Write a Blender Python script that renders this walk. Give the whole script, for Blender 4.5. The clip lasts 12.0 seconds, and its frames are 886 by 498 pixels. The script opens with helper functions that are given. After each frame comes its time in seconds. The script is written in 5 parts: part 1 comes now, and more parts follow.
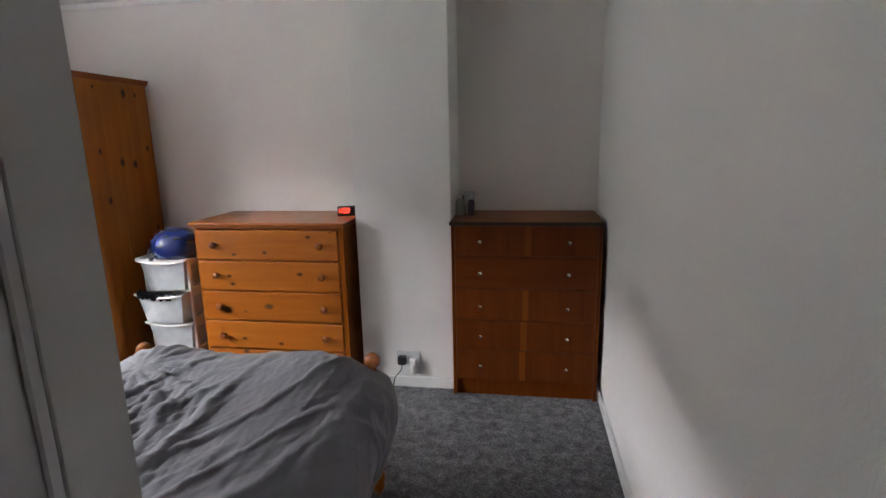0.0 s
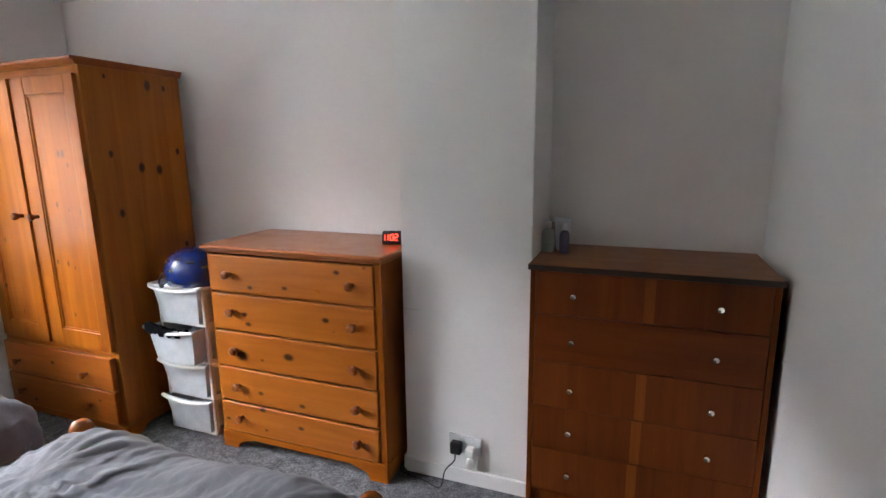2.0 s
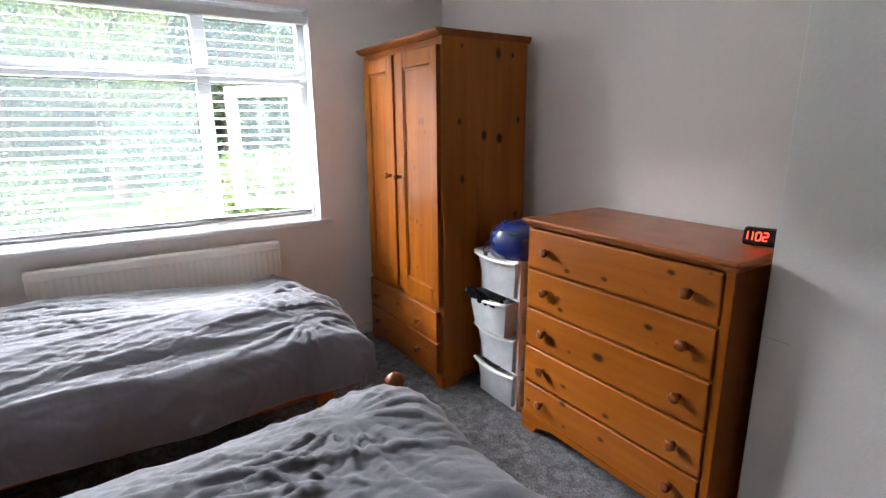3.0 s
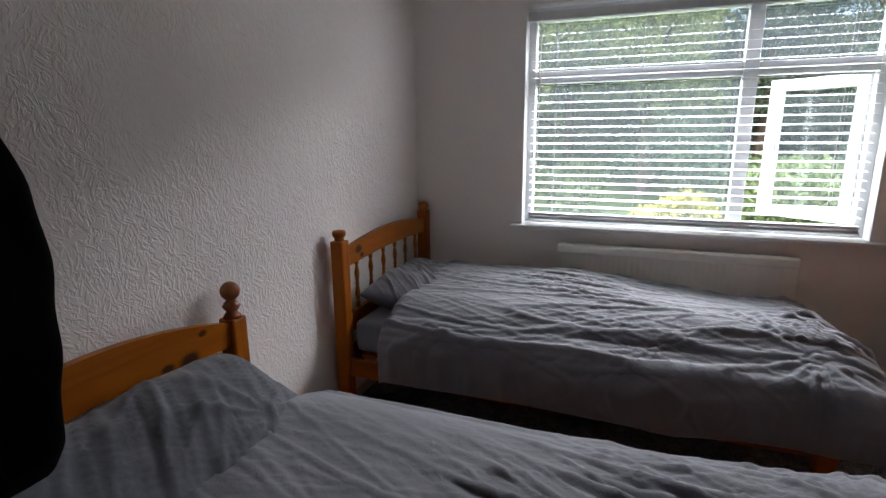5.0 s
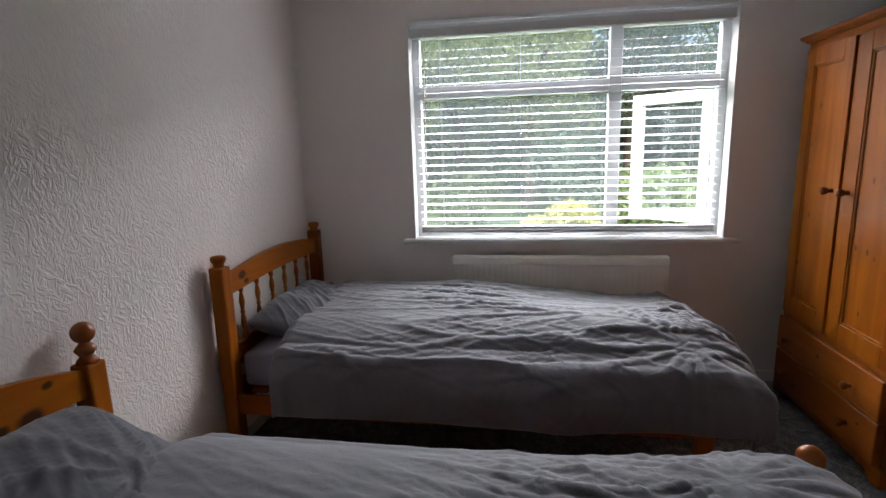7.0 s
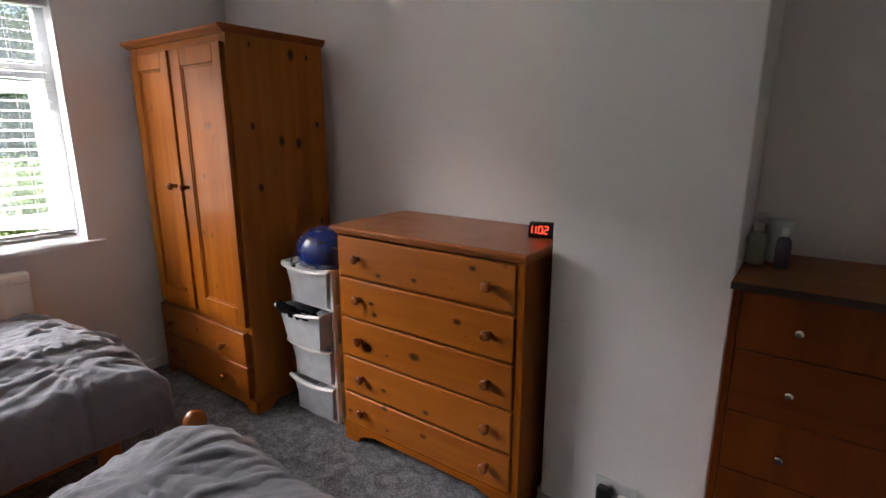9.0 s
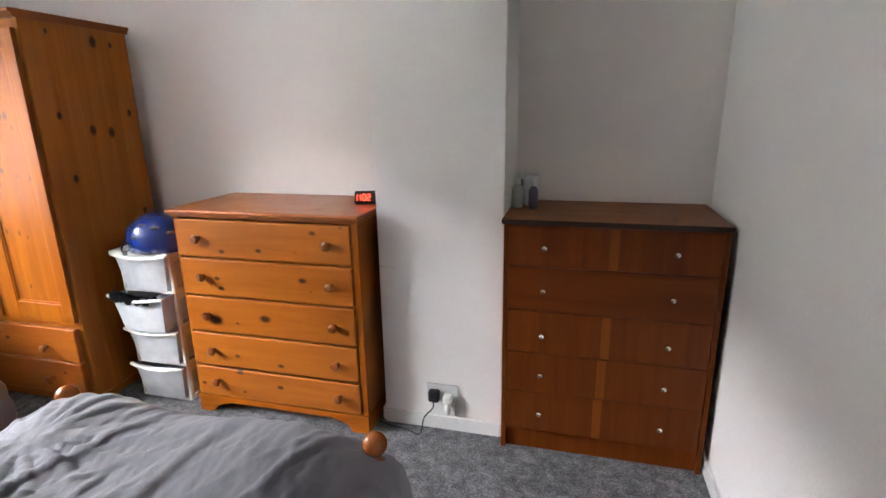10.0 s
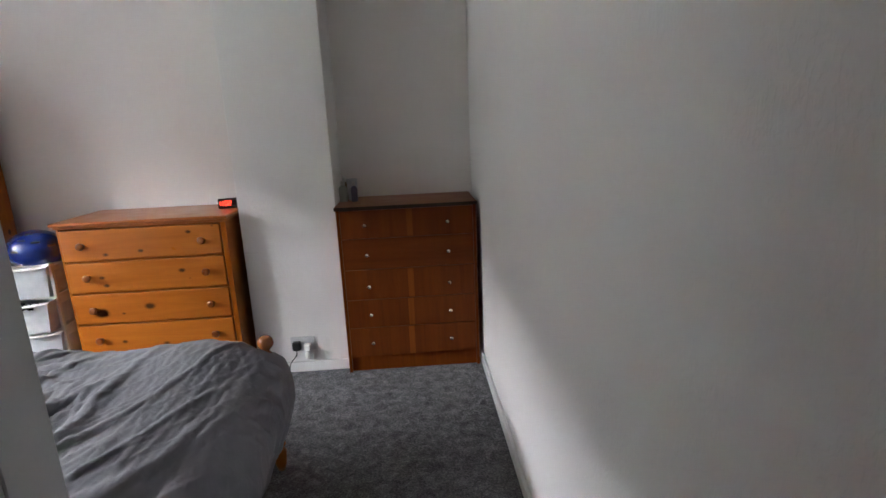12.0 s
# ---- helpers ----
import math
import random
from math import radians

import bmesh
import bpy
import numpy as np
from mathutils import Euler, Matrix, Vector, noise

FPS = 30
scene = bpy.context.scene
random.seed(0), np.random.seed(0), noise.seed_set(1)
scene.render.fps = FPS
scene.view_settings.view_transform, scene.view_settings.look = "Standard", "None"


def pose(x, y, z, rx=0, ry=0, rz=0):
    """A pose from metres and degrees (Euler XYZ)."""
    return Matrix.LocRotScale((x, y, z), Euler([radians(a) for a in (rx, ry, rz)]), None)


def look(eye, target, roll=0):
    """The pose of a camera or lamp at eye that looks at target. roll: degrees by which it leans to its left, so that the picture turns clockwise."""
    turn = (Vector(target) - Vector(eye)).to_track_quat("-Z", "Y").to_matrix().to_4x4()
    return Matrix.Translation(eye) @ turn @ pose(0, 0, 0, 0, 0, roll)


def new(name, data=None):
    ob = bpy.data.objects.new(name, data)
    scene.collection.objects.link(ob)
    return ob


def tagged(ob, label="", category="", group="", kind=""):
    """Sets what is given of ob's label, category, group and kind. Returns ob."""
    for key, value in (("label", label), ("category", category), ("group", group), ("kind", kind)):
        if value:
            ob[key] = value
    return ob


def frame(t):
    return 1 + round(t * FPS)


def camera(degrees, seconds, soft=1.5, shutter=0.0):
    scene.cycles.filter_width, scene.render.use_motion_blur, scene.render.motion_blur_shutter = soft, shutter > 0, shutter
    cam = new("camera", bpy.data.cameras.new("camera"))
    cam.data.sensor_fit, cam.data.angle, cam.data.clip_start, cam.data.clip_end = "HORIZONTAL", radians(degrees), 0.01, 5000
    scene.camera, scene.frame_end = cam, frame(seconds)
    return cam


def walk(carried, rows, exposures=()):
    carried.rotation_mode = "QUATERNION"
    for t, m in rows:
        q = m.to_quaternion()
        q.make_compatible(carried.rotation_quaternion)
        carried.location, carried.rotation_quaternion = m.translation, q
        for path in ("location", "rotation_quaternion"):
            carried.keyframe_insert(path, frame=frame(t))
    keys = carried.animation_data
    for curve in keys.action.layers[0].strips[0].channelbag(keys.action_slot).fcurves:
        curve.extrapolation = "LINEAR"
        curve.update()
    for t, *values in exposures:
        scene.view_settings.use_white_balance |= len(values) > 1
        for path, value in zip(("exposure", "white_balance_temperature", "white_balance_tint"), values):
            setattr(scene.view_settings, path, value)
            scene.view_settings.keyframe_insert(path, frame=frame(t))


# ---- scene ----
cam = camera(81.8, 12.0)
PATH = [
    (0, (3.371, 0.206, 1.463), (3.061, 2.136, 1.04), -1.3),
    (0.3, (3.326, 0.312, 1.468), (3.128, 2.253, 1.027), -1.8),
    (0.5, (3.332, 0.392, 1.457), (3.159, 2.336, 1.023), -1.3),
    (1, (3.404, 0.656, 1.457), (3.026, 2.578, 1.052), -1.0),
    (1.5, (3.437, 0.841, 1.427), (3.003, 2.753, 1.032), -1.2),
    (2, (3.335, 1.088, 1.443), (2.635, 2.921, 1.055), -0.7),
    (2.5, (3.213, 1.235, 1.445), (2.064, 2.806, 0.982), -1.2),
    (3, (3.136, 1.351, 1.42), (1.502, 2.403, 0.947), -0.5),
    (3.5, (3.082, 1.371, 1.431), (1.261, 2.028, 0.929), -1.3),
    (3.7, (3.072, 1.334, 1.429), (1.21, 1.873, 0.936), -1.0),
    (5.3, (3.073, 1.326, 1.372), (1.292, 0.519, 0.954), -0.8),
    (5.5, (3.062, 1.283, 1.358), (1.284, 0.462, 0.951), -0.9),
    (6, (3.059, 1.297, 1.346), (1.249, 0.541, 0.954), -0.8),
    (6.5, (3.033, 1.343, 1.368), (1.172, 0.73, 0.967), -1.6),
    (6.7, (3.029, 1.336, 1.363), (1.138, 0.814, 0.974), -1.6),
    (8.3, (2.939, 1.46, 1.433), (1.311, 2.519, 0.956), -0.8),
    (8.5, (2.963, 1.448, 1.423), (1.466, 2.683, 0.943), -0.1),
    (9, (3.12, 1.391, 1.421), (1.976, 2.966, 0.962), -0.1),
    (9.5, (3.225, 1.231, 1.426), (2.337, 2.962, 0.962), 0.7),
    (10, (3.254, 0.985, 1.431), (2.753, 2.848, 0.905), -1.0),
    (10.5, (3.282, 0.76, 1.44), (2.851, 2.658, 0.979), -0.4),
    (11, (3.376, 0.518, 1.449), (3.06, 2.426, 0.938), -0.2),
    (11.5, (3.409, 0.296, 1.457), (3.274, 2.225, 0.948), -1.6),
    (12, (3.425, 0.022, 1.446), (3.53, 1.964, 0.977), -2.5),
]
EXPOSURES = [(0, 1.95, 6550, 11), (1, 2.1, 6450, 10), (2, 2.25, 6350, 10), (2.5, 2.35, 6350, 10), (3, 1.95, 6350, 10), (3.5, 1.52, 6300, 9), (4.4, 1.1, 6350, 10), (5.3, 0.5, 6400, 10), (5.8, 0.5, 6450, 10), (6.7, 0.65, 6500, 10), (8.3, 0.5, 6850, 16), (8.8, 1.1, 6850, 15), (9.5, 2, 6700, 13), (10, 2.62, 6550, 11), (10.5, 2.52, 6500, 10), (11.2, 2.3, 6450, 10), (12, 2.15, 6400, 10)]
walk(cam, [(t, look(eye, target, roll)) for t, eye, target, roll in PATH], EXPOSURES)

# ---- world and light ----
world = bpy.data.worlds.new("world")
scene.world = world
world.use_nodes = True
wn = world.node_tree.nodes
sky = wn.new("ShaderNodeTexSky")
sky.sky_type = "NISHITA"
sky.sun_disc = False
sky.sun_elevation, sky.sun_rotation = radians(40), radians(95)
sky.air_density, sky.dust_density, sky.ozone_density = 1.0, 3.0, 1.0
world.node_tree.links.new(sky.outputs[0], wn["Background"].inputs[0])
wn["Background"].inputs[1].default_value = 0.15
sun = new("sun", bpy.data.lights.new("sun", "SUN"))
sun.data.energy, sun.data.angle, sun.data.color = 2.4, radians(14), (1.0, 0.97, 0.92)
sun.matrix_world = look((12, 1, 10), (0, 0, 0))

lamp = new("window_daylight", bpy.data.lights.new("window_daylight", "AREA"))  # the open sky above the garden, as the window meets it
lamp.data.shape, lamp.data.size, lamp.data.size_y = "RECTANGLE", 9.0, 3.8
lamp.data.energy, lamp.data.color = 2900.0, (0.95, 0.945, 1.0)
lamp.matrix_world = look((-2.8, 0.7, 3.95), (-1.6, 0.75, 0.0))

# ---- materials ----


def mat(name):
    m = bpy.data.materials.new(name)
    m.use_nodes = True
    return m, m.node_tree.nodes, m.node_tree.links, m.node_tree.nodes["Principled BSDF"]


def ramp(nodes, links, fac, stops):
    r = nodes.new("ShaderNodeValToRGB")
    e = r.color_ramp.elements
    while len(e) < len(stops):
        e.new(0.5)
    for item, (p, c) in zip(e, stops):
        item.position, item.color = p, (*c, 1)
    links.new(fac, r.inputs[0])
    return r.outputs[0]


def noise_tex(nodes, links, vec, scale, detail=4, rough=0.55, distort=0.0):
    n = nodes.new("ShaderNodeTexNoise")
    n.inputs["Scale"].default_value, n.inputs["Detail"].default_value = scale, detail
    n.inputs["Roughness"].default_value, n.inputs["Distortion"].default_value = rough, distort
    links.new(vec, n.inputs["Vector"])
    return n.outputs[0]


def coords(nodes, links, scale=(1, 1, 1), rot=(0, 0, 0), loc=(0, 0, 0)):
    c, m = nodes.new("ShaderNodeTexCoord"), nodes.new("ShaderNodeMapping")
    m.inputs["Scale"].default_value, m.inputs["Rotation"].default_value, m.inputs["Location"].default_value = scale, rot, loc
    links.new(c.outputs["Object"], m.inputs[0])
    return m.outputs[0]


def bump(nodes, links, bsdf, height, strength, distance, before=None):
    b = nodes.new("ShaderNodeBump")
    b.inputs["Strength"].default_value, b.inputs["Distance"].default_value = strength, distance
    links.new(height, b.inputs["Height"])
    if before:
        links.new(before, b.inputs["Normal"])
    links.new(b.outputs[0], bsdf.inputs["Normal"])
    return b.outputs[0]


def math_node(nodes, links, op, a, b=None, c=None):
    n = nodes.new("ShaderNodeMath")
    n.operation = op
    for i, v in enumerate((a, b, c)):
        if v is None:
            continue
        if isinstance(v, (int, float)):
            n.inputs[i].default_value = v
        else:
            links.new(v, n.inputs[i])
    return n.outputs[0]


def plain(name, colour, rough=0.5, metal=0.0, vary=0.08, scale=12.0, relief=0.0, relief_scale=200.0, coat=0.0):
    m, n, l, b = mat(name)
    v = coords(n, l)
    f = noise_tex(n, l, v, scale, 5)
    lo, hi = [max(0, c * (1 - vary)) for c in colour], [min(1, c * (1 + vary)) for c in colour]
    l.new(ramp(n, l, f, [(0.3, lo), (0.7, hi)]), b.inputs["Base Color"])
    b.inputs["Roughness"].default_value, b.inputs["Metallic"].default_value = rough, metal
    b.inputs["Coat Weight"].default_value = coat
    if relief:
        bump(n, l, b, noise_tex(n, l, v, relief_scale, 4), 1.0, relief)
    return m


def wall_paint(name, colour, swirl, fine=0.0006):
    """Painted textured wallpaper: short curved dashes combed in turning directions."""
    m, n, l, b = mat(name)
    v = coords(n, l)
    big = noise_tex(n, l, v, 0.9, 3)
    l.new(ramp(n, l, big, [(0.25, [c * 0.95 for c in colour]), (0.75, colour)]), b.inputs["Base Color"])
    b.inputs["Roughness"].default_value = 0.75
    b.inputs["Specular IOR Level"].default_value = 0.3
    mid = noise_tex(n, l, v, 130, 3)
    nrm = bump(n, l, b, mid, 0.6, fine)
    if swirl:
        total = None
        for k, (ang, seed) in enumerate(((0.45, 0.0), (-0.4, 3.7), (0.05, 8.1), (-1.0, 12.9))):
            sub = n.new("ShaderNodeMapping")
            sub.inputs["Rotation"].default_value = (0, ang, 0)
            sub.inputs["Location"].default_value = (seed, seed, seed)
            l.new(v, sub.inputs[0])
            mp = n.new("ShaderNodeMapping")
            mp.inputs["Scale"].default_value = (105, 105, 31)
            l.new(sub.outputs[0], mp.inputs[0])
            d = noise_tex(n, l, mp.outputs[0], 1.0, 0, 0.4, 0.5)
            r = n.new("ShaderNodeMapRange")
            r.inputs[1].default_value, r.inputs[2].default_value = 0.52, 0.66
            l.new(d, r.inputs[0])
            patch = noise_tex(n, l, sub.outputs[0], 11, 2)
            pr = n.new("ShaderNodeMapRange")
            pr.inputs[1].default_value, pr.inputs[2].default_value = 0.43, 0.53
            l.new(patch, pr.inputs[0])
            one = math_node(n, l, "MULTIPLY", r.outputs[0], pr.outputs[0])
            total = one if total is None else math_node(n, l, "MAXIMUM", total, one)
        bump(n, l, b, total, swirl, 0.0042, nrm)
    return m


def wood(name, light, dark, knot_colour, axis, knots=(), rough=0.36, coat=0.05, ring=26.0, streak=1.0, spec=0.20):
    """Varnished wood with its grain along axis; knots are (x, y, z, radius) in the thing's own space."""
    m, n, l, b = mat(name)
    s = [ring, ring, ring]
    s["xyz".index(axis)] = ring * 0.06
    v = coords(n, l, s)
    v1 = coords(n, l)
    info = n.new("ShaderNodeObjectInfo")
    off = n.new("ShaderNodeVectorMath")
    off.operation = "ADD"
    cmb = n.new("ShaderNodeCombineXYZ")
    l.new(math_node(n, l, "MULTIPLY", info.outputs["Random"], 37.0), cmb.inputs[0])
    l.new(math_node(n, l, "MULTIPLY", info.outputs["Random"], 17.0), cmb.inputs[2])
    l.new(v, off.inputs[0])
    l.new(cmb.outputs[0], off.inputs[1])
    g = noise_tex(n, l, off.outputs[0], 0.55, 6, 0.62, 0.9)
    near = None
    for x, y, z, r in knots:
        dist = n.new("ShaderNodeVectorMath")
        dist.operation = "DISTANCE"
        sc = [1.0, 1.0, 1.0]
        sc["xyz".index(axis)] = 0.62
        mp = n.new("ShaderNodeMapping")
        mp.inputs["Scale"].default_value = sc
        l.new(v1, mp.inputs[0])
        l.new(mp.outputs[0], dist.inputs[0])
        dist.inputs[1].default_value = (x * sc[0], y * sc[1], z * sc[2])
        mr = n.new("ShaderNodeMapRange")
        mr.interpolation_type = "SMOOTHSTEP"
        mr.inputs[1].default_value, mr.inputs[2].default_value = r * 1.25, r * 0.45
        l.new(dist.outputs["Value"], mr.inputs[0])
        near = mr.outputs[0] if near is None else math_node(n, l, "MAXIMUM", near, mr.outputs[0])
    col = ramp(n, l, g, [(0.28, dark), (0.5, [(a + c) / 2 for a, c in zip(light, dark)]), (0.72, light)])
    if near is not None:
        nz = noise_tex(n, l, v1, 140, 3)
        k = math_node(n, l, "MULTIPLY", near, math_node(n, l, "ADD", nz, 0.55))
        mix = n.new("ShaderNodeMixRGB")
        l.new(k, mix.inputs[0])
        l.new(col, mix.inputs[1])
        mix.inputs[2].default_value = (*knot_colour, 1)
        col = mix.outputs[0]
    l.new(col, b.inputs["Base Color"])
    b.inputs["Roughness"].default_value = rough
    l.new(math_node(n, l, "MULTIPLY_ADD", noise_tex(n, l, v1, 9, 4), 0.25, rough - 0.1), b.inputs["Roughness"])
    b.inputs["Specular IOR Level"].default_value = spec
    b.inputs["Coat Weight"].default_value, b.inputs["Coat Roughness"].default_value = coat, 0.25
    bump(n, l, b, g, 0.25 * streak, 0.0008)
    return m


def fabric(name, colour, weave=0.0003, vary=0.12):
    m, n, l, b = mat(name)
    v = coords(n, l)
    f = noise_tex(n, l, v, 7, 6)
    l.new(ramp(n, l, f, [(0.3, [c * (1 - vary) for c in colour]), (0.7, [c * (1 + vary) for c in colour])]), b.inputs["Base Color"])
    b.inputs["Roughness"].default_value = 0.85
    b.inputs["Sheen Weight"].default_value = 0.25
    b.inputs["Sheen Roughness"].default_value = 0.6
    nrm = bump(n, l, b, noise_tex(n, l, v, 900, 2), 0.5, weave)
    bump(n, l, b, noise_tex(n, l, v, 28, 5, 0.6, 0.8), 0.5, 0.006, nrm)
    return m


def carpet_mat():
    m, n, l, b = mat("carpet_grey")
    v = coords(n, l)
    a = noise_tex(n, l, v, 260, 4, 0.7)
    e = noise_tex(n, l, v, 105, 3, 0.6)
    c = noise_tex(n, l, v, 19, 5, 0.72, 0.6)
    d = noise_tex(n, l, v, 1.6, 3)
    s = math_node(n, l, "ADD", math_node(n, l, "MULTIPLY", a, 0.27), math_node(n, l, "MULTIPLY", c, 0.35))
    s = math_node(n, l, "ADD", s, math_node(n, l, "MULTIPLY", e, 0.30))
    s = math_node(n, l, "ADD", s, math_node(n, l, "MULTIPLY", d, 0.08))
    l.new(ramp(n, l, s, [(0.40, (0.05, 0.052, 0.056)), (0.5, (0.15, 0.153, 0.158)), (0.60, (0.33, 0.335, 0.34))]), b.inputs["Base Color"])
    b.inputs["Roughness"].default_value = 0.95
    b.inputs["Specular IOR Level"].default_value = 0.1
    nrm = bump(n, l, b, a, 1.0, 0.006)
    bump(n, l, b, c, 0.6, 0.012, nrm)
    return m


def glass_mat():
    m, n, l, b = mat("window_glass")
    n.remove(b)
    t, g, f, x = n.new("ShaderNodeBsdfTransparent"), n.new("ShaderNodeBsdfGlossy"), n.new("ShaderNodeFresnel"), n.new("ShaderNodeMixShader")
    t.inputs[0].default_value = (0.96, 0.98, 0.97, 1)
    g.inputs["Roughness"].default_value = 0.02
    f.inputs[0].default_value = 1.45
    l.new(f.outputs[0], x.inputs[0])
    l.new(t.outputs[0], x.inputs[1])
    l.new(g.outputs[0], x.inputs[2])
    # faint milky layer: glare over the bright garden, put into the glass
    veil, veiled = n.new("ShaderNodeBsdfTranslucent"), n.new("ShaderNodeMixShader")
    veil.inputs[0].default_value = (0.78, 0.93, 1.0, 1)
    veiled.inputs[0].default_value = 0.012
    l.new(x.outputs[0], veiled.inputs[1])
    l.new(veil.outputs[0], veiled.inputs[2])
    l.new(veiled.outputs[0], n["Material Output"].inputs[0])
    return m


def leaf_mat(name, a, c, scale=1.0):
    m, n, l, b = mat(name)
    geo = n.new("ShaderNodeNewGeometry")
    v = coords(n, l)
    f = noise_tex(n, l, v, 0.9 * scale, 4)
    s = math_node(n, l, "ADD", math_node(n, l, "MULTIPLY", geo.outputs["Random Per Island"], 0.5), math_node(n, l, "MULTIPLY", f, 0.5))
    l.new(ramp(n, l, s, [(0.25, a), (0.75, c)]), b.inputs["Base Color"])
    b.inputs["Roughness"].default_value = 0.6
    thin, both = n.new("ShaderNodeBsdfTranslucent"), n.new("ShaderNodeMixShader")
    l.new(b.inputs["Base Color"].links[0].from_socket, thin.inputs[0])
    both.inputs[0].default_value = 0.45
    l.new(b.outputs[0], both.inputs[1])
    l.new(thin.outputs[0], both.inputs[2])
    l.new(both.outputs[0], n["Material Output"].inputs[0])
    return m


def translucent_plastic():
    m, n, l, b = mat("cloudy_plastic")
    v = coords(n, l)
    f = noise_tex(n, l, v, 14, 4)
    l.new(ramp(n, l, f, [(0.3, (0.50, 0.53, 0.56)), (0.7, (0.66, 0.68, 0.70))]), b.inputs["Base Color"])
    b.inputs["Transmission Weight"].default_value = 0.22
    b.inputs["Roughness"].default_value = 0.38
    b.inputs["IOR"].default_value = 1.3
    return m


WALL = (0.80, 0.765, 0.745)
M_WALL = wall_paint("wall_paint", (0.85, 0.808, 0.78), 0.12)
# slightly cooler tint for the chimney breast and the east wall
M_COOL = wall_paint("wall_tint_cool", (0.85, 0.828, 0.812), 0.12)
M_SWIRL = wall_paint("wall_paint_combed", (0.84, 0.79, 0.765), 0.5)
M_CEIL = plain("ceiling_paint", (0.84, 0.83, 0.81), 0.85, vary=0.03, scale=2, relief=0.001, relief_scale=90)
M_WHITE = plain("white_gloss_paint", (0.76, 0.76, 0.75), 0.3, vary=0.04, scale=5, relief=0.0002, relief_scale=60)
M_UPVC = plain("white_upvc", (0.68, 0.70, 0.72), 0.25, vary=0.02)
M_SLAT = plain("slat_white", (0.56, 0.57, 0.57), 0.4, vary=0.03)
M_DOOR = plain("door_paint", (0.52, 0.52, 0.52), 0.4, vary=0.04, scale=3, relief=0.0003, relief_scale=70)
M_RAD = plain("radiator_enamel", (0.82, 0.79, 0.73), 0.35, vary=0.03)
M_CARPET = carpet_mat()
M_GLASS = glass_mat()
PINE_L, PINE_D, KNOT = (0.39, 0.113, 0.005), (0.225, 0.055, 0.003), (0.045, 0.012, 0.004)
M_PINE_X = wood("pine_along_x", PINE_L, PINE_D, KNOT, "x")
M_PINE_Y = wood("pine_along_y", PINE_L, PINE_D, KNOT, "y")
M_PINE_Z = wood("pine_along_z", PINE_L, PINE_D, KNOT, "z")
M_KNOB = wood("knob_wood", (0.27, 0.078, 0.018), (0.17, 0.045, 0.01), KNOT, "y", rough=0.25, coat=0.5)
M_BALL = wood("finial_wood", (0.34, 0.10, 0.02), (0.2, 0.055, 0.012), KNOT, "z", rough=0.22, coat=0.6)
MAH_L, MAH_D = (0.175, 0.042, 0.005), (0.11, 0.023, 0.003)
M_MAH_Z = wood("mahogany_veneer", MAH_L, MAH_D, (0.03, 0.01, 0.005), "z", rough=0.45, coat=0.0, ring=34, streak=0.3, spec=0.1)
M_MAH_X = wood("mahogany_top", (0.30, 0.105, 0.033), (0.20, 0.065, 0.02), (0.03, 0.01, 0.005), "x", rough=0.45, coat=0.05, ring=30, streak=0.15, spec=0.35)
M_STRIP = wood("veneer_strip", (0.25, 0.072, 0.010), (0.18, 0.047, 0.006), KNOT, "z", rough=0.45, coat=0.0, ring=50, streak=0.3, spec=0.2)
M_MAH_EDGE = plain("dark_edge", (0.035, 0.018, 0.014), 0.45)
M_DUVET = fabric("grey_cotton", (0.145, 0.149, 0.172))
# duvet grey with the dimmer light at the bed heads darkened into it
M_PILLOW_SHADED = fabric("grey_cotton_shaded", (0.078, 0.082, 0.098))
M_MATT = fabric("mattress_ticking", (0.17, 0.18, 0.22))
M_BLACK = plain("black_cloth", (0.0025, 0.0025, 0.003), 1.0, vary=0.3, scale=30, relief=0.002, relief_scale=40)
M_BLACK.node_tree.nodes["Principled BSDF"].inputs["Specular IOR Level"].default_value = 0.08
M_BPLAS = plain("black_plastic", (0.012, 0.012, 0.013), 0.3)
M_HELM = plain("blue_shell", (0.004, 0.020, 0.14), 0.26, vary=0.12, scale=20, coat=0.6)
M_PLAS = plain("white_plastic", (0.76, 0.75, 0.72), 0.35, vary=0.03)
M_CLOUDY = translucent_plastic()
M_CHROME = plain("nickel", (0.86, 0.82, 0.74), 0.16, 1.0)
M_SOCK = plain("socket_white", (0.60, 0.61, 0.62), 0.3, vary=0.02)
# tree leaves: haze and overexposure put in as paler, greyer greens
M_LEAF1 = leaf_mat("leaf_green_hazed", (0.17, 0.23, 0.10), (0.36, 0.42, 0.18))
M_LEAF2 = leaf_mat("leaf_dark_hazed", (0.09, 0.14, 0.11), (0.20, 0.27, 0.18))
M_LEAF3 = leaf_mat("leaf_gold", (0.20, 0.20, 0.05), (0.36, 0.33, 0.10))
# bush leaves: green darkened to offset the daylight lamp close above
M_LEAF4 = leaf_mat("leaf_bush", (0.06, 0.09, 0.035), (0.14, 0.18, 0.08))
M_BARK = plain("bark", (0.10, 0.08, 0.06), 0.9, vary=0.3, scale=9, relief=0.01, relief_scale=20)
M_GRASS = plain("grass", (0.09, 0.15, 0.04), 0.9, vary=0.3, scale=3, relief=0.02, relief_scale=60)
M_BRICK = plain("brick", (0.28, 0.14, 0.1), 0.85, vary=0.2, scale=8, relief=0.004, relief_scale=60)

# ---- geometry helpers ----


def thing(name, loc, label, category, group="", kind=""):
    ob = new(name)
    ob.empty_display_size = 0.1
    ob.location = loc
    ob["at"] = loc
    return tagged(ob, label, category, group, kind)


